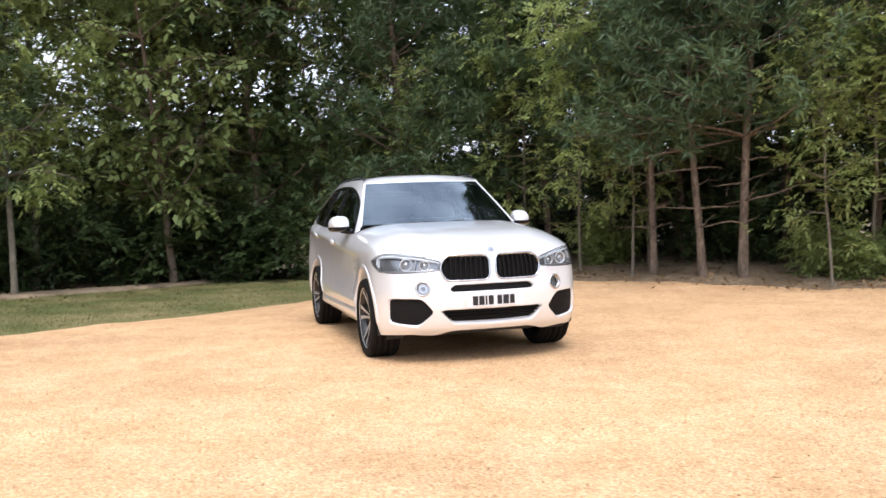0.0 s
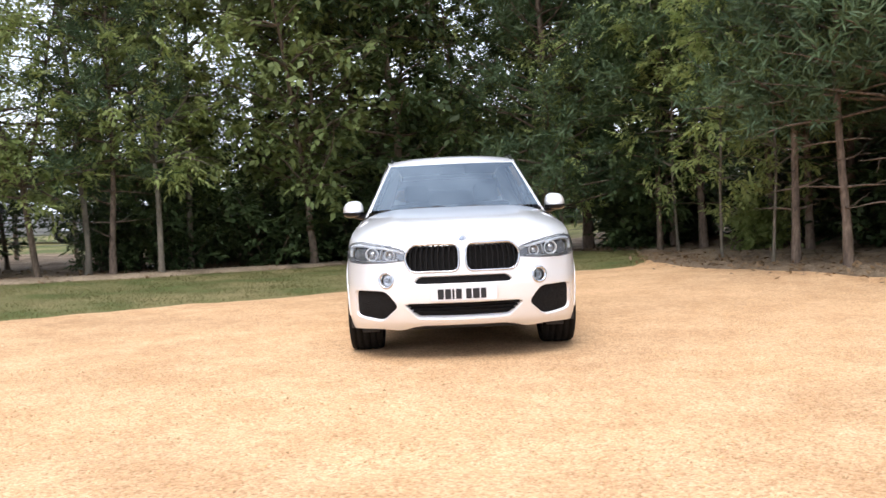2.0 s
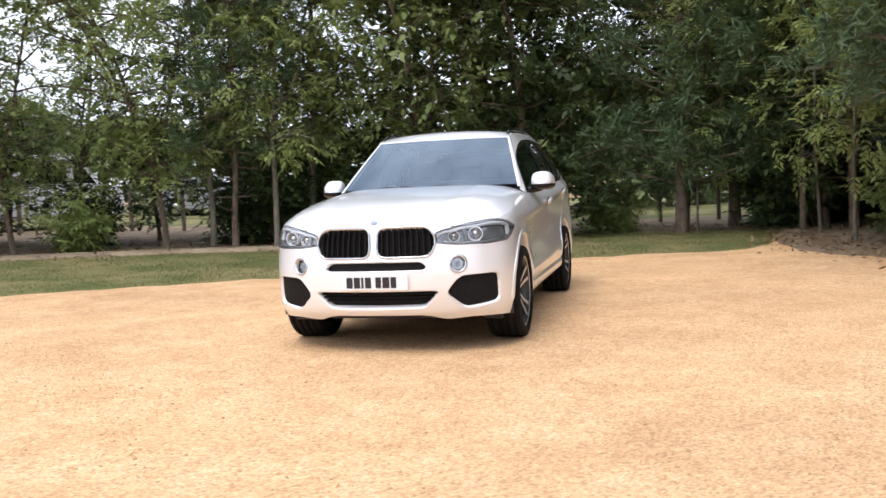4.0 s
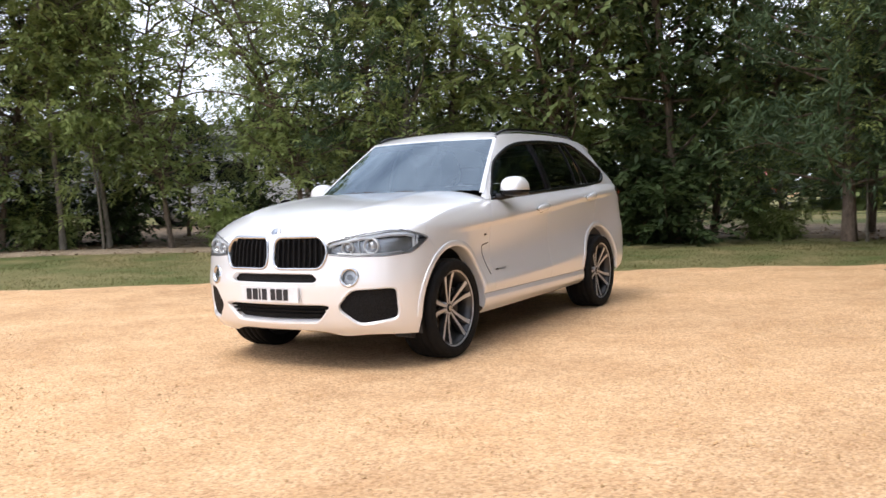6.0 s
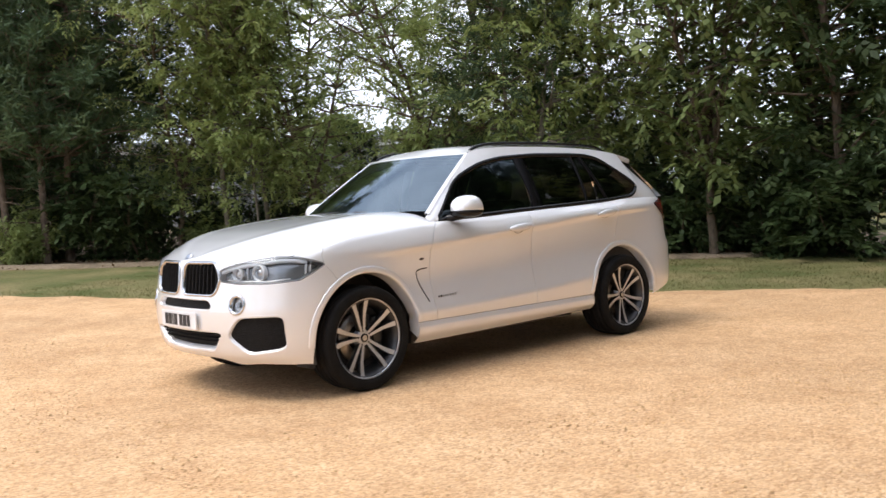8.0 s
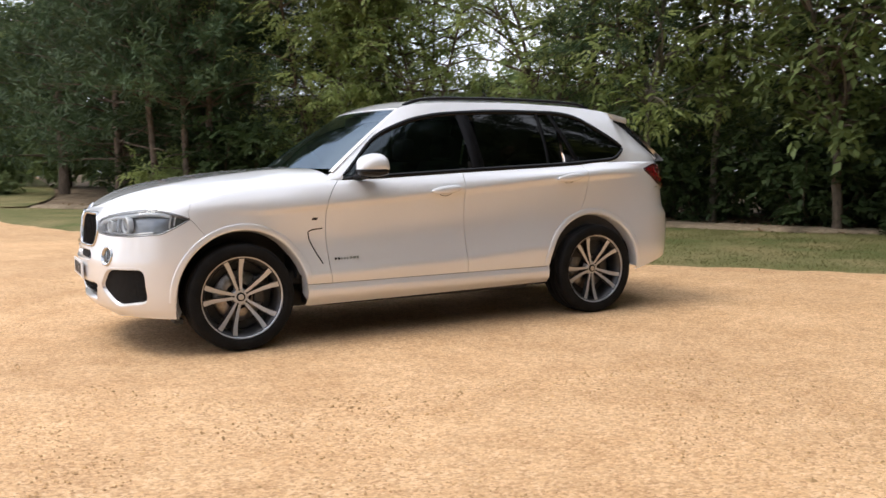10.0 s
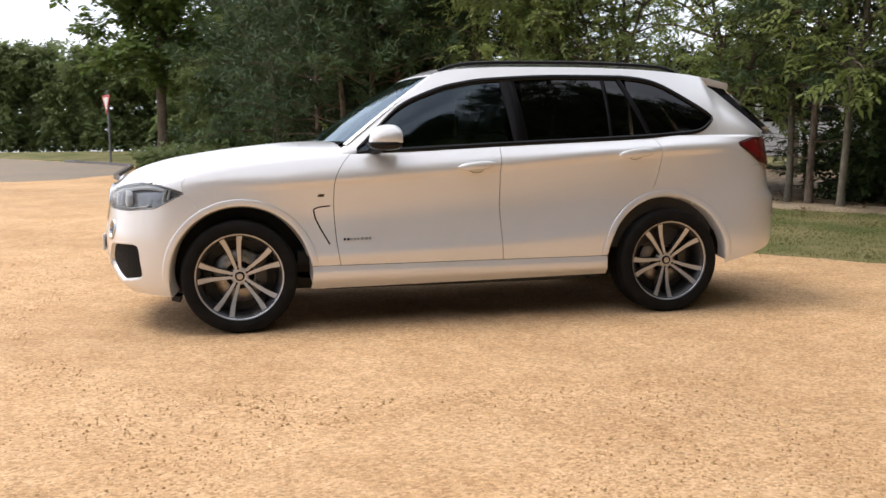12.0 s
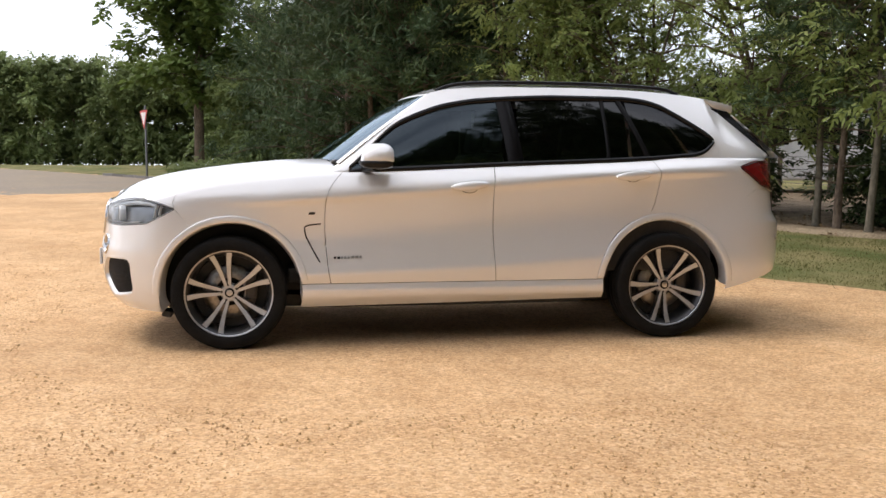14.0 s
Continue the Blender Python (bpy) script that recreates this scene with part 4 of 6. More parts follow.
def fender_trim(car, side):
    """The gill line behind the front wheel, a small badge and a row of raised marks on the door."""
    gill = polyline([(0.885, 0.802), (0.955, 0.795), (0.990, 0.778), (0.984, 0.735), (0.958, 0.675), (0.925, 0.612), (0.893, 0.556)], 24)
    ring("fender_gill", car, gill, [(-0.006, -0.002), (-0.003, 0.002), (0.003, 0.002), (0.006, -0.002)], side, BLACK_GLOSS, "dark curved gill line", closed=False)
    badge = np.array([(0.966, 0.862), (0.925, 0.862), (0.918, 0.879), (0.957, 0.879)])
    b = fill("fender_badge", car, ccw(smooth_loop(badge, 24, 0.003)), 0.003, side, INK, "small dark badge", rings=2)
    for k, w in enumerate((0.016, 0.018, 0.014, 0.014, 0.012)):
        x = 0.805 - 0.022 * k
        mark = np.array([(x, 0.576), (x - w, 0.577), (x - w, 0.592), (x, 0.591)])
        fill("script_mark", car, ccw(smooth_loop(mark, 16, 0.003)), 0.0025, side, INK if k < 2 else SATIN, rings=2)
    for k, w in enumerate((0.018, 0.018, 0.015)):
        x = 0.692 - 0.026 * k
        mark = np.array([(x, 0.578), (x - w, 0.579), (x - w, 0.596), (x, 0.595)])
        fill("script_mark", car, ccw(smooth_loop(mark, 16, 0.003)), 0.0025, side, SATIN, rings=2)


HOOD_MID = spline([0.80, 0.98, 1.32, 1.80, 2.05, 2.20, 2.29, 2.34], [1.228, 1.224, 1.198, 1.138, 1.076, 1.014, 0.962, 0.942])


def hood(car):
    """The bonnet: from the wing edges over a rounded shoulder to a nearly flat top with two soft creases."""
    n, m, verts = 70, 25, []
    us = np.concatenate([np.linspace(0.775, 1.9, 37), np.linspace(1.9, U_FRONT - 0.001, 35)[1:]])
    n = len(us)
    for i, u in enumerate(us):
        e = i / (n - 1)
        edge = skin(u, TOP(u))
        spine = np.array((0.972 + (NOSE(0.938) - 0.972 - 0.004) * e ** 0.92, 0.0, 0.0))
        for j in range(2 * m - 1):
            b = abs(j - (m - 1)) / (m - 1)
            b = 1 - (1 - b) ** 1.35
            side = 1 if j < m - 1 else -1
            x = spine[0] * (1 - b) + edge[0] * b
            y = edge[1] * b * side
            zc = HOOD_MID(x)
            rise = max(0.0, 1 - b ** 5.0)
            crease = 0.010 * math.exp(-((b - 0.62) / 0.09) ** 2) * math.sin(min(1, (1 - e) * 3) * math.pi / 2) * min(1.0, e * 6)
            z = edge[2] + (max(zc, edge[2]) - edge[2]) * rise + crease
            verts.append((x, y, z))
    w = 2 * m - 1
    me = mesh_of("bonnet", verts, grid_faces(n, w), PAINT, True)
    part("bonnet", me, car, "smooth bonnet with two soft creases")
    # badge disc
    disc = lathe("round_badge", [(0.001, 0.010), (0.030, 0.008), (0.036, 0.006), (0.041, 0.004), (0.042, -0.006)], SATIN, 28, "z")
    inner = lathe("badge_field", [(0.001, 0.0135), (0.022, 0.0115), (0.0225, 0.004)], BLUE, 24, "z")
    tilt = Matrix.Translation((2.285, 0, 0.966)) @ pose(0, 0, 0, 0, 58, 0)
    disc.transform(tilt)
    inner.transform(tilt)
    b = part("round_badge", disc, car, "round silver and blue bonnet badge")
    part("badge_field", inner, b)
    # black cowl below the windscreen, with wipers
    verts = []
    for j in range(31):
        s = j / 30 * 2 - 1
        x = 1.00 - 0.245 * abs(s) ** 2.0
        for dx, z in ((0.03, 1.186), (0.0, 1.180), (-0.10, 1.195)):
            verts.append((x + dx, s * 0.80, z - 0.035 * abs(s) ** 3))
    cowl = part("cowl", mesh_of("cowl", verts, grid_faces(31, 3), BLACK_PLASTIC, True), car, "black plastic cowl")
    for pts in ([(0.925, 0.50, 1.208), (0.925, 0.2, 1.226), (0.925, -0.22, 1.230)], [(0.875, -0.60, 1.208), (0.905, -0.35, 1.226), (0.925, -0.05, 1.222)]):
        v, f = tube(pts, [0.009, 0.008, 0.006], 6)
        part("wiper", mesh_of("wiper", v, f, BLACK_PLASTIC, True), cowl, "black wiper")


ROOF_Z = spline([-2.08, -1.9, -1.7, -1.3, -0.8, -0.4, 0.0, 0.146], [1.612, 1.650, 1.678, 1.706, 1.716, 1.714, 1.697, 1.669])
ROOF_Y = spline([-2.08, -1.7, -1.3, -0.8, -0.4, 0.146], [0.600, 0.622, 0.640, 0.652, 0.654, 0.646])
GLASS_TOP = spline([-1.83, -1.80, -1.74, -1.67, -1.56, -1.455, -1.32, -1.183, -0.775, -0.22, 0.05, 0.222, 0.392, 0.616, 0.70],
                   [1.365, 1.400, 1.445, 1.492, 1.560, 1.615, 1.645, 1.655, 1.657, 1.632, 1.590, 1.533, 1.452, 1.245, 1.165])
GLASS_LOW = spline([-1.83, -1.80, -1.74, -1.67, -1.60, -1.33, -0.26, 0.41, 0.70], [1.350, 1.315, 1.272, 1.252, 1.246, 1.226, 1.181, 1.151, 1.140])


def roof_line(x):
    """The upper edge of the cabin side: windscreen pillar, roof edge, rear pillar."""
    if -1.90 <= x < -1.84:
        s = (-1.84 - x) / 0.06
        return ROOF_Y(x), ROOF_Z(x) * (1 - s) + 1.612 * s
    if x > 0.146:
        s = (x - 0.146) / (0.80 - 0.146)
        return 0.646 + (0.83 - 0.646) * s, 1.669 - (1.669 - 1.165) * s
    if x < -1.90:
        s = min(1.0, (-1.90 - x) / 0.42)
        return 0.600 + 0.145 * s, 1.612 - (1.612 - 1.238) * s
    return ROOF_Y(x), ROOF_Z(x)


def cabin_side(x, z, side=1, off=0.0):
    yb, zb = half_width(u_of_x(x, 1.23), TOP(x)), TOP(x)
    if x < XCR:
        yb = skin(u_of_x(x, 1.23), TOP(x))[1]
    yt, zt = roof_line(x)
    s = min(max((z - zb) / max(zt - zb, 0.02), 0.0), 1.0)
    bulge = min(1.0, (zt - zb) / 0.4)
    y = yb + (yt - yb) * (s ** 1.25) + 0.012 * math.sin(math.pi * s) * bulge
    return (x, side * (y + off), z + 0.25 * off)


def greenhouse(car):
    xs = np.concatenate([np.linspace(-2.36, -1.84, 16)[:-1], np.linspace(-1.84, -1.50, 22)[:-1], np.linspace(-1.50, 0.05, 40)[:-1], np.linspace(0.05, 0.80, 34)])
    for side in (1, -1):
        # painted frame: above the glass, and full height past its ends
        verts, faces = [], []
        k, prev = 7, None
        for x in xs:
            zt, zb = roof_line(x)[1], TOP(x) - 0.008
            open_here = -1.83 < x < 0.70
            lo = GLASS_TOP(x) if open_here else zb
            lo = min(lo, zt - 0.001)
            base = len(verts)
            for j in range(k):
                verts.append(cabin_side(x, lo + (zt - lo) * j / (k - 1), side))
            if prev is not None:
                faces += [(prev + j, base + j, base + j + 1, prev + j + 1) if side < 0 else (prev + j, prev + j + 1, base + j + 1, base + j) for j in range(k - 1)]
            prev = base
        part("window_frame", mesh_of("window_frame", verts, faces, PAINT, True), car, "white pillars and roof edge")
        verts, tail_x = [], np.linspace(-1.845, -1.55, 16)
        for x in tail_x:
            a, b = TOP(x) - 0.008, (GLASS_LOW(x) if x > -1.83 else GLASS_TOP(-1.83)) + 0.004
            for j in range(4):
                verts.append(cabin_side(x, a + (b - a) * j / 3, side, 0.0005))
        part("pillar_base", mesh_of("pillar_base", verts, grid_faces(16, 4, flip=side > 0), PAINT, True), car)
        # black surround
        verts, faces, rows = [], [], []
        gx = np.concatenate([-1.83 + 0.33 * (np.linspace(0, 1, 16) ** 1.8), np.linspace(-1.5, 0.2, 30)[1:], np.linspace(0.2, 0.70, 16)[1:]])
        for x in gx:
            base = len(verts)
            a, b = GLASS_LOW(x), GLASS_TOP(x)
            w = min(0.026, (b - a) * 0.35)
            for z, o in ((a - 0.010, 0.001), (a - 0.006, 0.007), (a + w * 0.7, 0.005), (a + w * 0.7, -0.012), (b - w, -0.012), (b - w, 0.004), (b + 0.003, 0.006), (b + 0.006, 0.001)):
                verts.append(cabin_side(x, z, side, o))
            rows.append(base)
        for p, q in zip(rows[:-1], rows[1:]):
            for j in (0, 1, 2, 4, 5, 6):
                faces.append((p + j, q + j, q + j + 1, p + j + 1) if side < 0 else (p + j, p + j + 1, q + j + 1, q + j))
        part("window_surround", mesh_of("window_surround", verts, faces, BLACK_GLOSS, True), car, "gloss black window surround")
        # panes and the dark posts between them
        panes = [("front_window", -0.325, 0.68, SIDE_GLASS), ("rear_window", -1.045, -0.44, PRIVACY_GLASS), ("quarter_window", -1.20, -1.065, PRIVACY_GLASS), ("quarter_window", -1.82, -1.225, PRIVACY_GLASS)]
        for nm, x0, x1, mat in panes:
            slope0, slope1 = (0.06, 0.0) if nm == "front_window" else (0.0, -0.06) if nm == "rear_window" else (0.0, 0.0)
            n, verts = 36, []
            for i in range(n):
                s = i / (n - 1)
                x = x0 + (x1 - x0) * s
                a, b = GLASS_LOW(x) + 0.004, GLASS_TOP(x) - 0.004
                for j in range(8):
                    verts.append(cabin_side(x, a + (b - a) * j / 7, side, -0.006))
            me = outward(mesh_of(nm, verts, grid_faces(n, 8, flip=side > 0), mat, True))
            pane = part(nm, me, car, "tinted side glass")
            pane.visible_shadow = False
        for nm, xb, xt, w in (("door_post", -0.415, -0.350, 0.105), ("door_post", -1.060, -1.052, 0.022), ("door_post", -1.345, -1.165, 0.035)):
            verts = []
            for j in range(8):
                s = j / 7
                z0, z1 = GLASS_LOW(xb), GLASS_TOP(xt)
                z, x = z0 + (z1 - z0) * s, xb + (xt - xb) * s
                for dx, o in ((-w / 2, -0.012), (-w / 2, 0.002), (w / 2, 0.002), (w / 2, -0.012)):
                    verts.append(cabin_side(x + dx, z, side, o))
            part(nm, mesh_of(nm, verts, grid_faces(8, 4, flip=side < 0), PILLAR_BLACK, True), car)
        # roof rail
        rx = np.linspace(-1.66, 0.10, 26)
        pts = []
        for i, x in enumerate(rx):
            s = i / 25
            lift = 0.030 * min(1, s / 0.06, (1 - s) / 0.10) ** 0.7
            pts.append((x, side * (ROOF_Y(x) - 0.035), ROOF_Z(x) + 0.004 + lift))
        v, f = tube(pts, [0.014] * 26, 8)
        part("roof_rail", mesh_of("roof_rail", v, f, BLACK_GLOSS, True), car, "black roof rail")
    # roof skin with a dark glass panel
    n, m, verts = 44, 25, []
    for i in range(n):
        x0 = 0.146 + (-2.08 - 0.146) * i / (n - 1)
        yt, zt = ROOF_Y(x0), ROOF_Z(x0)
        for j in range(m):
            s = j / (m - 1) * 2 - 1
            bow = (1 - s * s)
            fx = 0.124 * bow * max(0, 1 - i / 8) - 0.10 * bow * max(0, (i - n + 9) / 8)
            verts.append((x0 + fx, s * yt, zt + 0.044 * (1 - abs(s) ** 2.6) * math.sin(min(1, i / 5) * math.pi / 2)))
    part("roof", mesh_of("roof", verts, grid_faces(n, m, flip=True), PAINT, True), car, "white roof")
    verts = []
    for i in range(16):
        x0 = -0.16 - 1.0 * i / 15
        for j in range(13):
            s = (j / 12 * 2 - 1) * 0.72
            verts.append((x0 + 0.05 * (1 - s * s), s * ROOF_Y(x0), ROOF_Z(x0) + 0.044 * (1 - abs(s) ** 2.6) + 0.004))
    part("roof_glass", mesh_of("roof_glass", verts, grid_faces(16, 13, flip=True), BLACK_GLOSS, True), car, "dark glass roof panel")
    # windscreen
    def screen(r, s, off=0.0):
        bot = np.array((0.945 - 0.195 * abs(s) ** 2.0, s * 0.822, 1.222 - 0.010 * abs(s) ** 2))
        top = np.array((0.270 - 0.118 * s * s, s * 0.636, 1.664 - 0.003 * abs(s) ** 2.6))
        p = bot * (1 - r) + top * r
        return p + np.array((0.55, 0, 0.83)) * (0.014 * math.sin(math.pi * r) * (1 - 0.5 * s * s) + off)

    n, m = 25, 33
    verts = [screen(0.986 * i / (n - 1), 0.978 * (j / (m - 1) * 2 - 1)) for i in range(n) for j in range(m)]
    me = outward(mesh_of("windscreen", verts, grid_faces(n, m), CAR_GLASS, True))
    ws = part("windscreen", me, car, "curved windscreen reflecting the sky")
    ws.visible_shadow = False
    band = [screen(r, 0.974 * (j / 20 * 2 - 1), -0.008) for r in (0.952, 0.986) for j in range(21)]
    part("screen_band", mesh_of("screen_band", band, grid_faces(2, 21, flip=True), BLACK_GLOSS, True), ws, "black screen edge")
    head = [screen(r, j / 20 * 2 - 1, o) for r, o in ((0.980, -0.006), (0.980, 0.001), (0.988, 0.004), (1.006, 0.004), (1.02, -0.004)) for j in range(21)]
    part("roof_header", outward(mesh_of("roof_header", head, grid_faces(5, 21), PAINT, True)), car, "white roof edge over the windscreen")
    for side in (1, -1):
        pil = [screen(r, side * s, o) for r in np.linspace(-0.04, 1.0, 16) for s, o in ((0.972, -0.008), (0.972, 0.001), (0.979, 0.004), (0.992, 0.004), (1.010, -0.004))]
        part("front_pillar", outward(mesh_of("front_pillar", pil, grid_faces(16, 5), PAINT, True)), car, "white windscreen pillar")
    # sides of the spoiler, and the black fins between it and the rear pillars
    for side in (1, -1):
        verts = []
        for x in np.linspace(-1.83, -2.085, 14):
            zt = ROOF_Z(x) if x > -2.08 else 1.612 - 0.09 * (-2.08 - x)
            yt = ROOF_Y(x) if x > -2.08 else 0.585 - 0.12 * (-2.08 - x)
            thick = 0.004 + 0.045 * min(1.0, (-1.83 - x) / 0.10)
            verts += [(x, side * yt, zt), (x, side * (yt + 0.003), zt - thick * 0.5), (x, side * (yt - 0.006), zt - thick)]
        part("spoiler_side", mesh_of("spoiler_side", verts, grid_faces(14, 3, flip=side < 0), PAINT, True), car)
        verts = []
        for k in range(12):
            s = k / 11
            x, z = -1.900 - 0.41 * s, 1.598 - 0.345 * s
            p = cabin_side(x + 0.008, z, side, -0.006)
            verts += [p, (x - 0.120 * (1 - s) - 0.018, p[1] * 0.985, z - 0.026 * (1 - s))]
        part("side_fin", mesh_of("side_fin", verts, grid_faces(12, 2, flip=side < 0), BLACK_GLOSS, True), car, "gloss black rear side fin")
    # tail: spoiler, rear glass, upper tailgate
    verts, n = [], 10
    for i in range(n):
        r = i / (n - 1)
        for j in range(21):
            s = j / 20 * 2 - 1
            x = -2.05 - 0.08 * (1 - s * s) - 0.03 * r
            verts.append((x, s * (0.585 - 0.02 * r), 1.613 + 0.042 * (1 - abs(s) ** 2.6) - 0.012 * r))
    for j in range(21):
        s = j / 20 * 2 - 1
        verts.append((-2.075 - 0.08 * (1 - s * s), s * 0.565, 1.570 + 0.03 * (1 - abs(s) ** 2.6)))
    for j in range(21):
        s = j / 20 * 2 - 1
        verts.append((-2.02 - 0.08 * (1 - s * s), s * 0.575, 1.555 + 0.03 * (1 - abs(s) ** 2.6)))
    part("roof_spoiler", mesh_of("roof_spoiler", verts, grid_faces(12, 21), PAINT, True), car, "white roof spoiler")
    verts = []
    for i in range(12):
        r = i / 11
        for j in range(21):
            s = j / 20 * 2 - 1
            a = np.array((-2.055 - 0.09 * (1 - s * s), s * 0.585, 1.575 + 0.03 * (1 - s * s)))
            b = np.array((-2.375 - 0.06 * (1 - s * s), s * 0.742, 1.245))
            verts.append(a * (1 - r) + b * r + np.array((-0.012 * math.sin(math.pi * r), 0, 0)))
    part("rear_screen", outward(mesh_of("rear_screen", verts, grid_faces(12, 21), PRIVACY_GLASS, True)), car, "dark rear screen")
    verts = []
    for i in range(5):
        for j in range(21):
            s = j / 20 * 2 - 1
            r = i / 4
            c = skin(U_REAR + RS[-1] * 0.62 * abs(s), TOP(-2.6))
            a = np.array((-2.375 - 0.06 * (1 - s * s), s * 0.742, 1.245))
            verts.append(a * (1 - r) + np.array((c[0], abs(c[1]) * (1 if s > 0 else -1), c[2])) * r)
    part("tailgate_top", mesh_of("tailgate_top", verts, grid_faces(5, 21), PAINT, True), car)


def plate(car):
    """Front number plate: white board with dark bars in place of the characters."""
    ob = part("number_plate", box_mesh("number_plate", (0.010, 0.520, 0.111), PLATE_WHITE, 0.003, (2.383, 0, 0.546), None), car, "white number plate with dark bars")
    x0 = -0.204
    for w, gap in ((0.047, 0.010), (0.047, 0.010), (0.016, 0.012), (0.045, 0.034), (0.043, 0.010), (0.052, 0.010), (0.042, 0)):
        part("bar", box_mesh("bar", (0.003, w, 0.078), INK, 0.0, (2.389, x0 + w / 2, 0.546)), ob)
        x0 += w + gap


def underbody(car):
    part("underbody", box_mesh("underbody", (3.90, 1.10, 0.15), BLACK_PLASTIC, 0.03, (-0.05, 0, 0.285)), car, "black underside")
    part("underbody", box_mesh("underbody", (1.86, 1.52, 0.13), BLACK_PLASTIC, 0.03, (0.0, 0, 0.295)), car)
    part("splash_shield", box_mesh("splash_shield", (0.40, 1.10, 0.03), BLACK_PLASTIC, 0.01, (1.90, 0, 0.275), pose(0, 0, 0, 0, -3, 0)), car, "black splash shield")
    for cx in (1.452, -1.452):
        for side in (1, -1):
            verts = []
            for k in range(33):
                t = math.pi * ((-0.09 + 1.10 * k / 32) if cx > 0 else (0.0 + 1.0 * k / 32))
                for y, r in ((0.55, 0.468), (0.80, 0.468), (0.905, 0.456), (0.930, 0.450)):
                    verts.append((cx + r * math.cos(t), side * y, 0.372 + r * math.sin(t)))
            part("arch_liner", mesh_of("arch_liner", verts, grid_faces(33, 4), BLACK_PLASTIC, True), car)
            disc = [(cx, side * 0.55, 0.372)] + [(cx + 0.47 * math.cos(t), side * 0.55, 0.372 + 0.47 * math.sin(t)) for t in np.linspace(-0.2, math.pi + 0.2, 30)]
            part("arch_wall", mesh_of("arch_wall", disc, [(0, k, k + 1) for k in range(1, 30)], BLACK_PLASTIC), car)
    for side in (1, -1):
        part("mud_flap", box_mesh("mud_flap", (0.060, 0.14, 0.040), BLACK_PLASTIC, 0.008, (1.866, side * 0.77, 0.226), pose(0, 0, 0, 0, -14, 0)), car, "black air deflector flap")


def cabin(car):
    """Dark cabin seen through the glass: floor, dashboard, wheel, seats, lining."""
    part("cabin_floor", box_mesh("cabin_floor", (3.3, 1.50, 0.10), TRIM_DARK, 0.02, (-0.55, 0, 0.45)), car)
    part("bulkhead", box_mesh("bulkhead", (0.05, 1.64, 0.70), TRIM_DARK, 0.01, (1.02, 0, 0.80)), car)
    part("load_cover", box_mesh("load_cover", (0.75, 1.20, 0.04), TRIM_DARK, 0.01, (-1.85, 0, 1.13)), car)
    for side in (1, -1):
        part("door_lining", box_mesh("door_lining", (2.55, 0.05, 0.66), TRIM_DARK, 0.02, (-0.55, side * 0.835, 0.79)), car)
    verts = []
    for i, (x, z) in enumerate([(0.93, 1.170), (0.78, 1.178), (0.60, 1.165), (0.50, 1.13), (0.46, 1.05), (0.52, 0.80)]):
        for j in range(17):
            s = j / 16 * 2 - 1
            verts.append((x - 0.10 * abs(s) ** 2 * (1 if i < 2 else 0.3), s * 0.77, z - 0.02 * abs(s) ** 3 + (0.025 * math.exp(-((s + 0.45) / 0.2) ** 2) if i in (2, 3) else 0)))
    part("dashboard", mesh_of("dashboard", verts, grid_faces(6, 17), TRIM_DARK, True), car, "black dashboard")
    wheel_me = lathe("steering_wheel", [(0.185 + 0.014 * math.cos(t), 0.014 * math.sin(t)) for t in np.linspace(0, 2 * math.pi, 9)], LEATHER, 32, "z")
    wheel_me.transform(Matrix.Translation((0.38, -0.37, 1.02)) @ pose(0, 0, 0, 0, -65, 0))
    part("steering_wheel", wheel_me, car, "black steering wheel")
    for x, ys, wide in ((0.0, (0.37, -0.37), 0.50), (-0.92, (0.40, -0.40), 0.62)):
        for y in ys:
            seat = part("seat", box_mesh("seat", (0.50, wide, 0.16), LEATHER, 0.05, (x + 0.06, y, 0.63)), car, "black leather seat")
            part("backrest", box_mesh("backrest", (0.15, wide, 0.62), LEATHER, 0.05, (x - 0.26, y, 0.96), pose(0, 0, 0, 0, -14, 0)), seat)
            part("headrest", box_mesh("headrest", (0.10, 0.26, 0.19), LEATHER, 0.04, (x - 0.36, y, 1.37), pose(0, 0, 0, 0, -10, 0)), seat)
    verts = []
    for i in range(9):
        x0 = 0.14 - 2.1 * i / 8
        for j in range(9):
            s = j / 8 * 2 - 1
            verts.append((x0, s * (ROOF_Y(x0) - 0.03), ROOF_Z(x0) - 0.02 + 0.02 * (1 - s * s)))
    part("headlining", mesh_of("headlining", verts, grid_faces(9, 9), TRIM_DARK, True), car)
    part("mirror_mount", box_mesh("mirror_mount", (0.05, 0.26, 0.08), TRIM_DARK, 0.015, (0.26, 0, 1.585)), car, "dark inside mirror")


WHEEL_MESH = {}


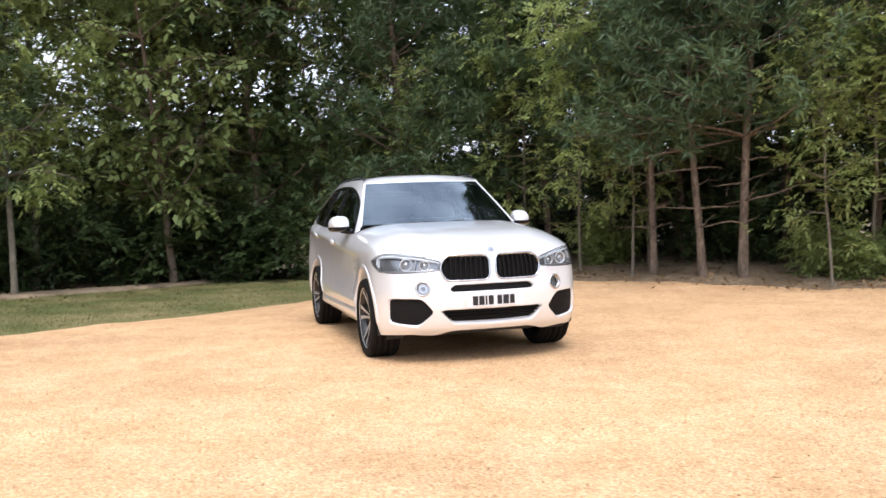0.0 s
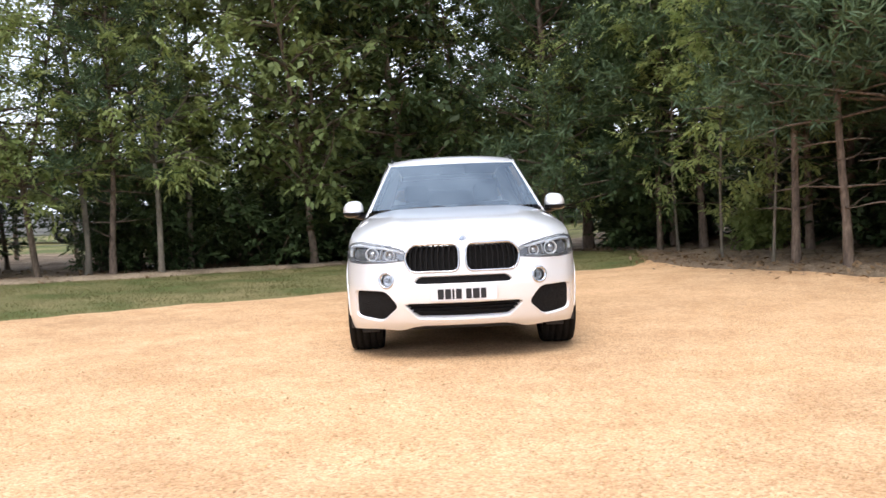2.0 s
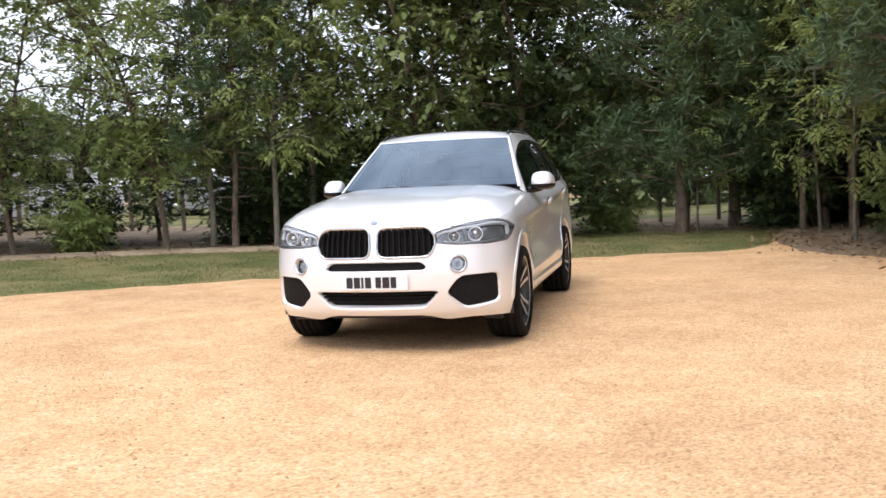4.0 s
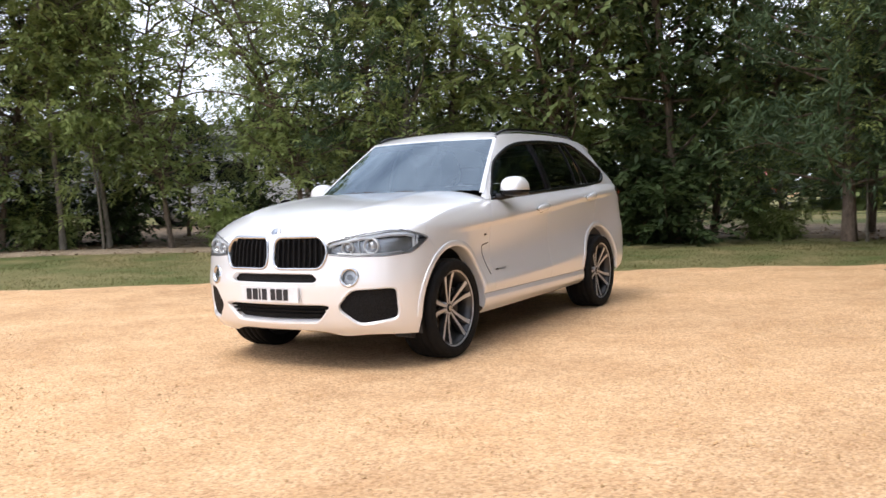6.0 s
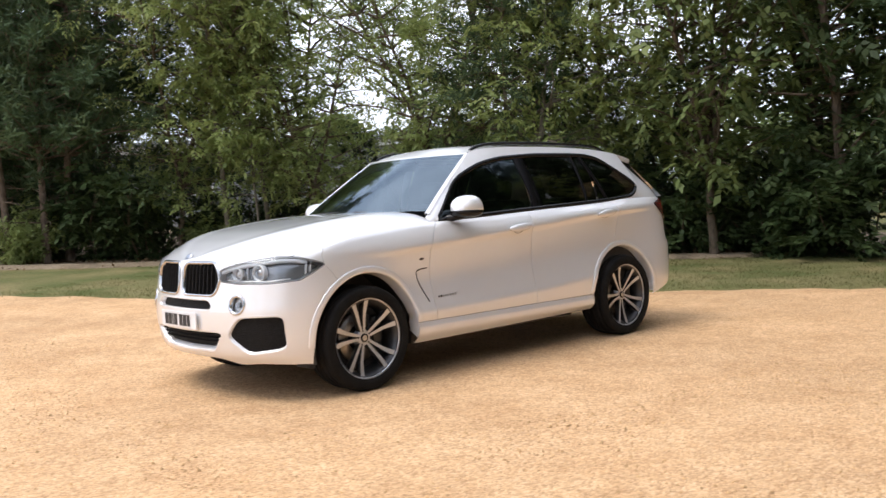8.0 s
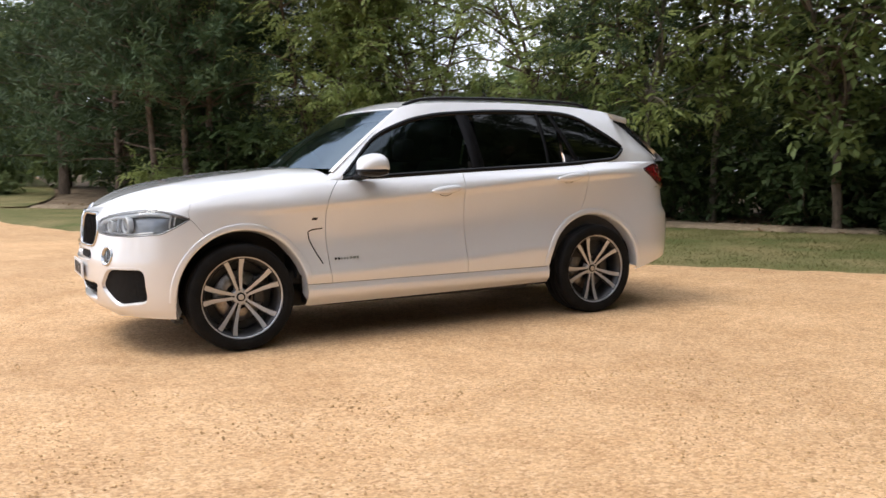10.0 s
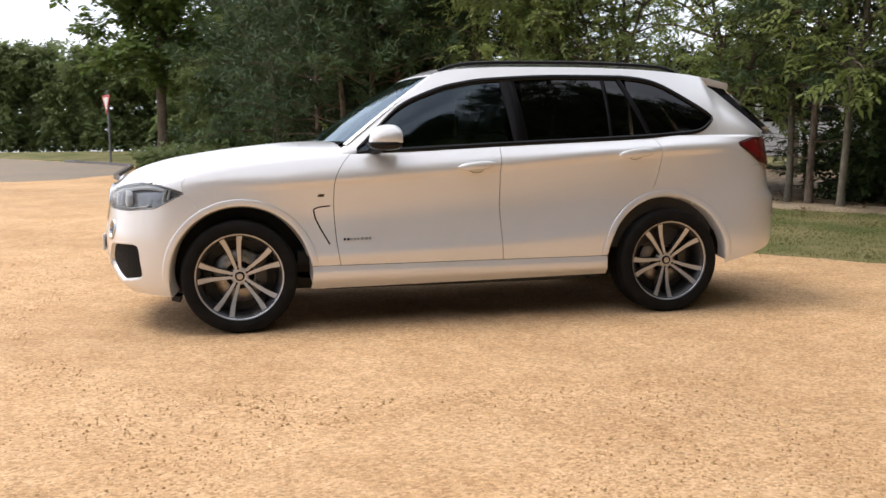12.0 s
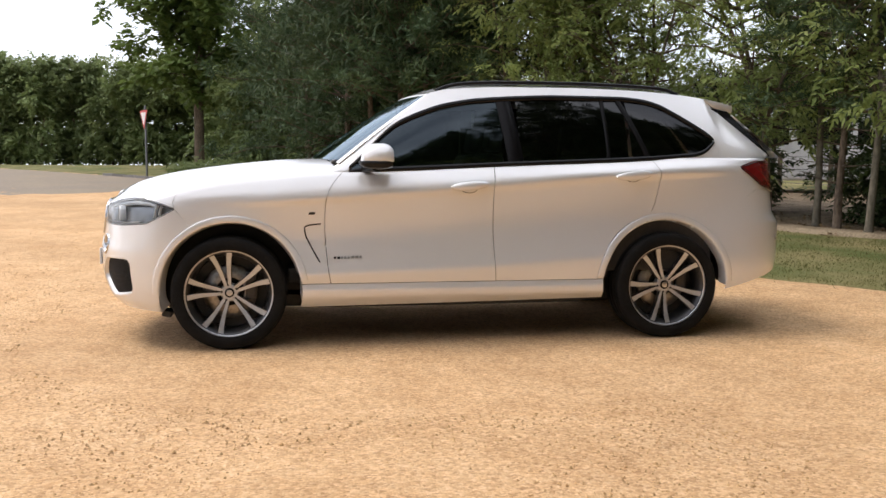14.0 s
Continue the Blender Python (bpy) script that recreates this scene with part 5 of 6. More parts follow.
def wheel_parts():
    """Meshes of one wheel, its axis along y, its outer face towards +y, its middle at the origin."""
    R, w = 0.364, 0.140
    prof = [(0.276, -w * 0.93), (0.292, -w * 0.99), (0.318, -w), (0.340, -w * 0.97), (0.355, -w * 0.88)]
    for g in (-0.085, -0.030, 0.030, 0.085):
        prof += [(R - 0.0025, g - 0.012), (R - 0.011, g - 0.009), (R - 0.011, g + 0.001), (R, g + 0.004)]
    prof += [(0.355, w * 0.88), (0.346, w * 0.955), (0.340, w * 0.97), (0.330, w * 0.985), (0.320, w), (0.300, w * 0.995), (0.286, w * 0.965), (0.277, w * 0.93)]
    tyre = lathe("tyre", prof, RUBBER, 96)
    barrel = lathe("rim", [(0.276, -0.12), (0.254, -0.10), (0.239, -0.05), (0.236, 0.06), (0.246, 0.095), (0.260, 0.112), (0.270, 0.120), (0.278, 0.121), (0.280, 0.114), (0.276, 0.10)], ALLOY_DARK, 72)
    lip = lathe("rim_edge", [(0.2630, 0.110), (0.2680, 0.1190), (0.2755, 0.1235), (0.2815, 0.1220), (0.283, 0.116)], ALLOY, 72)
    face_v, face_f, side_v, side_f = [], [], [], []
    for pair in range(5):
        for sg in (-1, 1):
            n, fb, sb = 15, len(face_v), len(side_v)
            for i in range(n):
                s = i / (n - 1)
                r = 0.032 + 0.240 * s
                ang = math.radians(90 + 72 * pair) + sg * (0.200 + 0.022 * s - 0.028 * math.sin(math.pi * s) + 0.05 * (1 - s) ** 3)
                half = 0.0092 + 0.0040 * s + 0.0050 * s ** 2.2
                y = 0.074 + 0.042 * s ** 1.6
                c, q = math.cos(ang), math.sin(ang)
                for d, dy in ((-1, 0), (1, 0)):
                    face_v.append((r * c - d * half * q, y, r * q + d * half * c))
                for d, dy in ((-1.0, 0.0), (-1.25, -0.012), (-0.9, -0.05), (0.9, -0.05), (1.25, -0.012), (1.0, 0.0)):
                    side_v.append((r * c - d * half * q, y + dy - 0.0008, r * q + d * half * c))
            for i in range(n - 1):
                a = fb + 2 * i
                face_f.append((a, a + 1, a + 3, a + 2))
                for j in range(5):
                    a = sb + 6 * i + j
                    side_f.append((a, a + 6, a + 7, a + 1))
    half_face, half_side = len(face_v) // 10, len(side_v) // 10
    ff, sf = len(face_f) // 10, len(side_f) // 10
    spoke_face = mesh_of("spoke", face_v[:half_face * 2], face_f[:ff * 2], ALLOY, False)
    spoke_side = mesh_of("spoke_side", side_v[:half_side * 2], side_f[:sf * 2], ALLOY_DARK, True)
    hub = lathe("hub", [(0.060, 0.02), (0.058, 0.062), (0.052, 0.071), (0.044, 0.0735), (0.030, 0.074)], ALLOY, 40)
    cap = lathe("centre_cap", [(0.031, 0.066), (0.030, 0.079), (0.026, 0.081), (0.001, 0.082)], BLACK_GLOSS, 32)
    cap_ring = lathe("cap_ring", [(0.020, 0.0822), (0.012, 0.0835), (0.001, 0.084)], SATIN, 32)
    bolts = lathe("wheel_bolt", [(0.0075, 0.05), (0.0075, 0.0755), (0.0045, 0.077), (0.001, 0.073)], ALLOY_DARK, 10, at=(0, 0, 0.050))
    disc = lathe("brake_disc", [(0.09, 0.010), (0.170, 0.012), (0.174, 0.0), (0.170, -0.015)], DISC, 48)
    back = lathe("backing_plate", [(0.02, -0.02), (0.235, -0.02)], BLACK_PLASTIC, 40)
    caliper = box_mesh("brake_caliper", (0.075, 0.07, 0.19), ALLOY_DARK, 0.02, (-0.135, 0.015, 0.04))
    return tyre, barrel, lip, spoke_face, spoke_side, hub, cap, cap_ring, bolts, disc, back, caliper


def wheel(car, x, side):
    if not WHEEL_MESH:
        WHEEL_MESH["m"] = wheel_parts()
    tyre, barrel, lip, sface, sside, hub, cap, cap_ring, bolts, disc, back, caliper = WHEEL_MESH["m"]
    w = new("wheel")
    w.parent = car
    tagged(w, "grey alloy wheel with five bright double spokes")
    phase = 11 if x > 0 else 27
    w.location = (x, side * 0.825, 0.364)
    w.rotation_euler = (0, 0, 0 if side > 0 else math.pi)
    t = part("tyre", tyre, w, "black low-profile tyre")
    part("rim", barrel, w)
    part("rim_edge", lip, w)
    for k in range(5):
        s = part("spoke", sface, w, "machined bright double spoke")
        s.rotation_euler = (0, radians(72 * k + phase), 0)
        b = part("spoke_side", sside, w)
        b.rotation_euler = (0, radians(72 * k + phase), 0)
        n = part("wheel_bolt", bolts, w)
        n.rotation_euler = (0, radians(72 * k + phase), 0)
    for me in (hub, cap, cap_ring, disc, back):
        part(me.name.split(".")[0], me, w)
    part("brake_caliper", caliper, w, "dark brake caliper")


build_car()


# ---- trees and shrubs ----
GOLD = 2.39996


def unit(v):
    return v / (np.linalg.norm(v, axis=-1, keepdims=True) + 1e-9)


def kites(base, way, across, length, width, droop=0.12):
    """Leaf blades: four corners each, from base along way."""
    length, width = np.asarray(length)[:, None], np.asarray(width)[:, None]
    side = unit(np.cross(way, across))
    mid = base + way * length * 0.42
    sag = np.array((0, 0, -1.0)) * length * droop
    v = np.stack([base, mid + side * width * 0.5, base + way * length + sag, mid - side * width * 0.5], 1)
    return v.reshape(-1, 3)


def blade_mesh(name, verts, mat):
    return fast_mesh(name, verts, np.arange(len(verts)).reshape(-1, 4), mat)


def sprays(rng, at, way, leaf, wide, pairs, mat, name, droop=0.15, spread=0.9):
    """Compound leaves: pairs of leaflets along a drooping stalk, and one at its end."""
    n = len(at)
    up = unit(rng.normal(0, 0.35, (n, 3)) + np.array((0, 0, 1.0)))
    side = unit(np.cross(way, up))
    out = []
    reach = leaf * (0.45 * pairs + 0.4)
    for k in range(pairs):
        f = (k + 0.6) / (pairs + 0.3)
        p = at + way * reach * f + np.array((0, 0, -1.0)) * reach * 0.22 * f * f
        for s in (-1, 1):
            d = unit(way * (1 - spread * 0.55) + side * s * spread + rng.normal(0, 0.22, (n, 3)) + np.array((0, 0, -0.18)))
            out.append(kites(p, d, up, leaf * rng.uniform(0.7, 1.15, n), wide * rng.uniform(0.75, 1.2, n), droop))
    out.append(kites(at + way * reach * 0.95 + np.array((0, 0, -1.0)) * reach * 0.2, unit(way + np.array((0, 0, -0.3)) + rng.normal(0, 0.15, (n, 3))), up, leaf * rng.uniform(0.8, 1.2, n), wide * rng.uniform(0.8, 1.2, n), droop))
    return np.concatenate(out)


def tufts(rng, at, way, leaf, wide, count):
    """Bunches of needles fanning forward round a twig's end."""
    out = []
    for k in range(count):
        d = unit(way * rng.uniform(0.1, 0.9, (len(at), 1)) + rng.normal(0, 0.62, (len(at), 3)))
        p = at + way * leaf * rng.uniform(-0.7, 0.5, (len(at), 1))
        out.append(kites(p, d, unit(rng.normal(0, 1, (len(at), 3))), leaf * rng.uniform(0.75, 1.2, len(at)), np.full(len(at), wide), 0.05))
    return np.concatenate(out)


def bend(rng, start, way, length, steps, lift, wild):
    """A limb's line: it starts along way and bends up (lift > 0) or down."""
    pts, d = [np.array(start, float)], np.array(way, float)
    for _ in range(steps):
        d = unit(d + np.array((0, 0, lift / steps)) + rng.normal(0, wild, 3))
        pts.append(pts[-1] + d * length / steps)
    return np.array(pts)


def joined(name, tubes, mat):
    verts, faces = [], []
    for v, f in tubes:
        b = len(verts)
        verts += list(v)
        faces += [tuple(b + i for i in q) for q in f]
    return mesh_of(name, verts, faces, mat, True)


def broadleaf(seed, tall, spread, clear, girth, fork, leaf_mat, bark, leaf=0.105, wide=0.043, pairs=4, sprig=1500, twigs=2, lean=0.0):
    rng = np.random.default_rng(seed)
    tubes, at, way = [], [], []
    trunk = [np.zeros(3)]
    d = unit(np.array((lean, 0, 1.0)))
    first = fork if fork else tall * 0.55
    for k in range(9):
        d = unit(d + rng.normal(0, 0.035, 3) + np.array((0, 0, 0.05)))
        trunk.append(trunk[-1] + d * first / 9)
    trunk = np.array(trunk)
    tubes.append(tube(np.vstack([trunk[0] - (0, 0, 0.25), trunk]), [girth * 1.5] + [girth * (1.28 if i == 0 else 1.0 - 0.030 * i) for i in range(10)], 10))
    leaders = []
    for k in range(3 if fork else 2):
        a = rng.uniform(0, 6.28) + k * 2.2
        tip = 0.42 if fork else 0.25
        w = unit(np.array((math.cos(a) * tip, math.sin(a) * tip, 1.0)) + d * 0.6)
        ln = (tall - first) * rng.uniform(0.8, 1.0)
        pts = bend(rng, trunk[-1], w, ln, 9, 0.5, 0.07)
        leaders.append(pts)
        tubes.append(tube(pts, np.linspace(girth * 0.66, 0.012, 10), 7))
    stems = [trunk] + leaders
    sites = []
    for s_i, st in enumerate(stems):
        seg = np.linalg.norm(np.diff(st, axis=0), axis=1)
        total = seg.sum()
        for h in np.arange(0.15, total, 0.20):
            i = int(np.searchsorted(np.cumsum(seg), h))
            p = st[min(i, len(st) - 1)]
            if p[2] > clear:
                sites.append(p)
    for k, p in enumerate(sites):
        f = (p[2] - clear) / (tall - clear)
        a = k * GOLD + rng.uniform(-0.4, 0.4)
        ln = spread * (0.55 + 0.6 * math.sin(math.pi * min(1, 0.18 + 0.8 * f))) * rng.uniform(0.55, 1.15) * 0.75
        w = unit(np.array((math.cos(a), math.sin(a), rng.uniform(0.1, 0.75))))
        pts = bend(rng, p, w, ln, 5, rng.uniform(-0.55, 0.35), 0.10)
        tubes.append(tube(pts, np.linspace(0.020 + 0.006 * ln, 0.004, 6), 5 if twigs else 3))
        for t in range(int(4 + 3 * ln)):
            q = pts[rng.integers(1, 6)]
            w2 = unit(rng.normal(0, 1, 3) * (1, 1, 0.55) + unit(pts[-1] - pts[0]) * 0.7)
            tw = bend(rng, q, w2, rng.uniform(0.25, 0.62), 3, -0.35, 0.12)
            if t < twigs:
                tubes.append(tube(tw, [0.006, 0.005, 0.004, 0.003], 4))
            for u in range(3):
                at.append(tw[1 + u % 3] + rng.normal(0, 0.04, 3))
                way.append(unit(tw[-1] - tw[0] + rng.normal(0, 0.35, 3)))
    at, way = np.array(at), np.array(way)
    while len(at) < sprig:
        at = np.vstack([at, at + rng.normal(0, 0.16, at.shape)])
        way = np.vstack([way, unit(way + rng.normal(0, 0.4, way.shape))])
    pick = rng.permutation(len(at))[:sprig]
    at, way = at[pick], way[pick]
    crown = blade_mesh("crown", sprays(rng, at, way, leaf, wide, pairs, leaf_mat, "crown"), leaf_mat)
    return joined("trunk", tubes, bark), crown


def pine(seed, tall, spread, clear, girth, leaf=0.12, wide=0.013, needles=12, keep=1500, dead=True, mat=None):
    rng = np.random.default_rng(seed)
    tubes, at, way = [], [], []
    pts = [np.zeros(3)]
    d = np.array((0, 0, 1.0))
    for k in range(14):
        d = unit(d + rng.normal(0, 0.018, 3) + np.array((0, 0, 0.1)))
        pts.append(pts[-1] + d * tall / 14)
    pts = np.array(pts)
    tubes.append(tube(np.vstack([pts[0] - (0, 0, 0.25), pts]), [girth * 1.45] + list(girth * (1.0 - 0.93 * np.linspace(0, 1, 15) ** 0.9) * np.array([1.22] + [1.0] * 14)), 10))
    h, k = (0.9 if dead else clear), 0
    while h < tall - 0.2:
        p = np.array([np.interp(h, pts[:, 2], pts[:, j]) for j in (0, 1)] + [h])
        bare = h < clear
        for b in range(rng.integers(2, 4) if bare else rng.integers(4, 6)):
            a = k * GOLD + rng.uniform(-0.3, 0.3)
            k += 1
            f = max(0.0, (h - clear) / (tall - clear))
            ln = spread * ((1 - f) ** 0.75 * 0.9 + 0.12) * rng.uniform(0.7, 1.12) * (rng.uniform(0.2, 0.5) if bare else 1.0)
            w = unit(np.array((math.cos(a), math.sin(a), rng.uniform(-0.05, 0.25) + 0.6 * f)))
            br = bend(rng, p, w, ln, 6, rng.uniform(-0.25, 0.35), 0.09)
            tubes.append(tube(br, np.linspace(0.016 + 0.006 * ln, 0.004, 7), 5))
            if bare:
                if rng.random() < 0.6:
                    tw = bend(rng, br[3], unit(w + rng.normal(0, 0.6, 3)), ln * 0.4, 3, 0.0, 0.15)
                    tubes.append(tube(tw, [0.007, 0.005, 0.004, 0.003], 4))
                continue
            for t in range(int(5 + 6 * ln)):
                i = rng.integers(2, 7)
                w2 = unit(unit(br[-1] - br[0]) * 0.8 + rng.normal(0, 0.6, 3) + np.array((0, 0, 0.35)))
                tw = bend(rng, br[i], w2, rng.uniform(0.15, 0.45), 2, 0.4, 0.1)
                for u in (1, 2, 2):
                    at.append(tw[u] + rng.normal(0, 0.05, 3))
                    way.append(unit(tw[-1] - tw[0]))
        h += rng.uniform(0.28, 0.42)
    at, way = np.array(at), np.array(way)
    while len(at) < keep:
        at = np.vstack([at, at + rng.normal(0, 0.12, at.shape)])
        way = np.vstack([way, unit(way + rng.normal(0, 0.4, way.shape))])
    pick = rng.permutation(len(at))[:keep]
    crown = blade_mesh("crown", tufts(rng, at[pick], way[pick], leaf, wide, needles), mat or NEEDLE)
    return joined("trunk", tubes, PINE_BARK), crown


def shrub(seed, tall, wide_r, leaf_mat, count=700, leaf=0.09, wide=0.045):
    rng = np.random.default_rng(seed)
    tubes, at, way = [], [], []
    for k in range(9):
        a = rng.uniform(0, 6.28)
        w = unit(np.array((math.cos(a) * 0.6, math.sin(a) * 0.6, 1.0)))
        pts = bend(rng, (rng.normal(0, 0.12), rng.normal(0, 0.12), -0.05), w, tall * rng.uniform(0.7, 1.05), 6, 0.1, 0.12)
        tubes.append(tube(pts, np.linspace(0.018, 0.004, 7), 5))
        for t in range(count // 27):
            i = rng.integers(1, 7)
            w2 = unit(rng.normal(0, 1, 3) * (1, 1, 0.6))
            tw = bend(rng, pts[i], w2, rng.uniform(0.15, wide_r * 0.7), 3, 0.1, 0.12)
            for u in (1, 2, 3):
                at.append(tw[u])
                way.append(unit(tw[-1] - tw[0] + rng.normal(0, 0.4, 3)))
    at, way = np.array(at), np.array(way)
    crown = blade_mesh("crown", sprays(rng, at, way, leaf, wide, 3, leaf_mat, "crown"), leaf_mat)
    return joined("stem", tubes, BARK), crown


def plant(name, meshes, label, category, group, wood="trunk"):
    ob = empty(name, label, category, group)
    part(wood, meshes[0], ob)
    part("crown", meshes[1], ob)
    return ob


def stand(ob, x, y, turn=0.0, size=1.0, slim=1.0, first=False, lean=0.0):
    m = pose(x, y, float(height(x, y)), lean, 0, turn) @ Matrix.Diagonal((size * slim, size * slim, size, 1))
    if first:
        ob.matrix_basis = m
        return ob
    keep = tuple(ob.scale)
    ob.scale = (1, 1, 1)
    new_ob = copy_thing(ob, m)
    ob.scale = keep
    return new_ob


def grove(ob, spots):
    for i, (x, y, turn, size, slim) in enumerate(spots):
        stand(ob, x, y, turn, size, slim, first=i == 0)


ASH_A = plant("ash_tree", broadleaf(1, 9.5, 2.1, 1.8, 0.062, 2.15, ASH_LEAF, PALE_BARK, 0.15, 0.062, 3, 1450), "slender forked ash tree with feathery pale green leaves", "tree", "trees round the yard")
ASH_B = plant("ash_tree", broadleaf(2, 9.0, 2.2, 2.1, 0.064, 0, ASH_LEAF, PALE_BARK, 0.15, 0.062, 3, 1400, lean=0.05), "straight ash tree with hanging green leaf sprays", "tree", "trees round the yard")
ASH_C = plant("ash_tree", broadleaf(3, 8.6, 1.9, 1.1, 0.065, 1.7, ASH_LEAF, BARK, 0.14, 0.060, 3, 1500, lean=-0.06), "low-branched young ash tree with yellow-green leaves", "tree", "trees round the yard")
OAK = plant("broadleaf_tree", broadleaf(4, 9.0, 2.4, 0.7, 0.09, 0, SHADE_LEAF, BARK, 0.19, 0.115, 2, 1400), "dense green broadleaf tree, leaf colour darkened for shade", "tree", "trees round the yard")
DEEP = plant("broadleaf_tree", broadleaf(17, 9.2, 2.5, 1.5, 0.085, 1.7, OAK_LEAF, BARK, 0.19, 0.11, 2, 1500), "tall dark green broadleaf tree with a forked stem", "tree", "trees round the yard")
HIGH = plant("broadleaf_tree", broadleaf(15, 9.0, 2.5, 2.1, 0.08, 0, MID_LEAF, BARK, 0.19, 0.115, 2, 1350, lean=0.16), "leaning broadleaf tree with a high green crown", "tree", "trees round the yard")
THIN = plant("sapling", broadleaf(5, 5.6, 0.9, 1.3, 0.028, 0, ASH_LEAF, PALE_BARK, 0.13, 0.055, 3, 600, lean=0.08), "thin pale-stemmed sapling with few leaves", "tree", "trees round the yard")
PINE_A = plant("pine_tree", pine(6, 11.0, 2.1, 1.9, 0.078, 0.22, 0.030, 6, 3300), "dark pine with bare lower trunk and dead branches", "tree", "pines round the yard")
PINE_B = plant("pine_tree", pine(7, 10.0, 2.6, 1.0, 0.12, 0.24, 0.034, 6, 3400, dead=False), "bushy dark green pine branched low down", "tree", "pines round the yard")
PINE_C = plant("pine_tree", pine(8, 10.5, 1.7, 2.1, 0.070, 0.21, 0.029, 6, 2500), "slim pine with reddish scaly bark and dead twigs", "tree", "pines round the yard")
BUSH = plant("shrub", shrub(9, 1.8, 0.9, SHADE_LEAF, 620, 0.12, 0.07), "leafy shrub under the trees, leaf colour darkened for shade", "shrub", "undergrowth", "stem")
BUSH_B = plant("shrub", shrub(10, 1.2, 0.8, ASH_LEAF, 540, 0.13, 0.06), "low bright green shrub under the trees", "shrub", "undergrowth", "stem")
MAPLE = plant("maple_tree", broadleaf(12, 9.5, 2.6, 2.6, 0.15, 0, LIME_LEAF, BARK, 0.19, 0.155, 2, 5200), "bright green round-crowned maple on the grass corner", "tree", "")
HEDGE_TREE = plant("hedge_tree", broadleaf(13, 6.0, 1.9, 0.25, 0.08, 0, HEDGE_LEAF, BARK, 0.25, 0.16, 2, 1700, twigs=0), "bushy green hedgerow tree along the road", "tree", "hedgerow trees")
LOW_BUSH = plant("clipped_bush", shrub(14, 0.9, 0.75, HEDGE_LEAF, 700, 0.10, 0.06), "low clipped green bush on the grass corner", "bush", "clipped bushes", "stem")
FAR_TREE = plant("distant_tree", broadleaf(16, 6.5, 2.4, 0.2, 0.09, 0, HEDGE_LEAF, BARK, 0.56, 0.40, 2, 380, twigs=0), "distant bushy tree beyond the parked vehicles", "tree", "distant trees")


# front row as it stands, then the belt behind it
grove(ASH_A, [(-7.4, -5.35, 70, 1.0, 1.0), (-5.15, -11.25, 200, 0.95, 1.0), (-8.9, -10.9, 20, 0.8, 1.0)])
grove(DEEP, [(-9.1, -2.7, 0, 1.0, 1.0), (-11.6, -1.6, 130, 1.0, 1.0)])
grove(ASH_B, [(-7.4, -6.73, 120, 0.95, 0.95), (-4.3, -11.6, 260, 1.0, 1.0), (-8.9, -5.2, 45, 1.02, 1.0), (-10.6, -3.6, 200, 1.05, 1.0)])
grove(ASH_C, [(-7.0, -7.5, 15, 1.0, 1.0), (-3.65, -12.65, 250, 0.95, 1.0), (-5.6, -9.9, 30, 0.9, 1.0), (-1.6, 9.6, 60, 0.9, 1.0), (-11.2, 0.4, 200, 1.0, 1.0), (-6.8, -12.6, 140, 1.0, 1.1)])
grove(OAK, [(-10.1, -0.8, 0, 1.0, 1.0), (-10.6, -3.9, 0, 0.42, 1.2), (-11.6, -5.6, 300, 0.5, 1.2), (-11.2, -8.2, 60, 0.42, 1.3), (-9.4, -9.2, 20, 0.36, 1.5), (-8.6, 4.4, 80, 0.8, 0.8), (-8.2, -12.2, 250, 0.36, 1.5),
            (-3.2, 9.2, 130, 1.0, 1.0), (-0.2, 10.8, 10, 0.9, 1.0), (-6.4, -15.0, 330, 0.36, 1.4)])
grove(HIGH, [(-11.8, -0.5, 100, 1.0, 1.0), (-12.6, 2.4, 60, 1.0, 1.1), (-13.2, -3.0, 150, 1.0, 1.1)])
grove(THIN, [(-5.85, 4.75, 0, 1.0, 1.0), (-4.5, 5.1, 120, 0.9, 1.0), (-1.45, 6.75, 200, 0.8, 1.0), (-9.42, -5.35, 90, 0.7, 1.0), (-4.5, -10.6, 300, 1.0, 1.0), (-9.9, 2.6, 40, 0.9, 1.0), (-8.0, 4.6, 310, 1.0, 1.0),
             (-1.9, 7.9, 20, 0.9, 1.2)])
grove(PINE_A, [(-2.8, 6.17, 0, 1.0, 1.0), (-4.1, 5.3, 80, 0.92, 0.9), (-8.3, 5.2, 160, 1.0, 1.05), (-6.2, 7.2, 240, 1.05, 1.0), (-4.6, 8.4, 30, 1.1, 1.1), (-2.0, 10.4, 300, 1.05, 1.0), (-1.35, -14.3, 190, 1.0, 1.1), (-1.95, -14.6, 40, 1.05, 1.1), (-0.8, -15.0, 280, 1.1, 1.0)])
grove(PINE_B, [(-10.0, 2.3, 0, 1.0, 1.0), (-2.2, -16.4, 70, 1.05, 0.95), (0.7, -21.5, 200, 1.15, 1.0), (-1.2, -22.5, 110, 1.2, 1.05), (-0.3, -17.4, 140, 1.1, 0.85), (-3.4, -15.8, 210, 1.0, 0.9), (-11.8, 5.8, 280, 1.05, 1.1), (-2.2, -19.5, 20, 1.1, 1.15), (-8.6, 8.6, 330, 1.1, 1.1),
               (-11.2, 3.4, 120, 1.05, 1.0), (-6.6, 9.4, 190, 1.1, 1.1), (-9.7, -6.5, 75, 0.95, 0.6), (-4.6, 10.6, 25, 1.05, 1.1), (-2.4, 12.2, 95, 1.1, 1.1), (-7.6, 11.2, 165, 1.1, 1.1)])
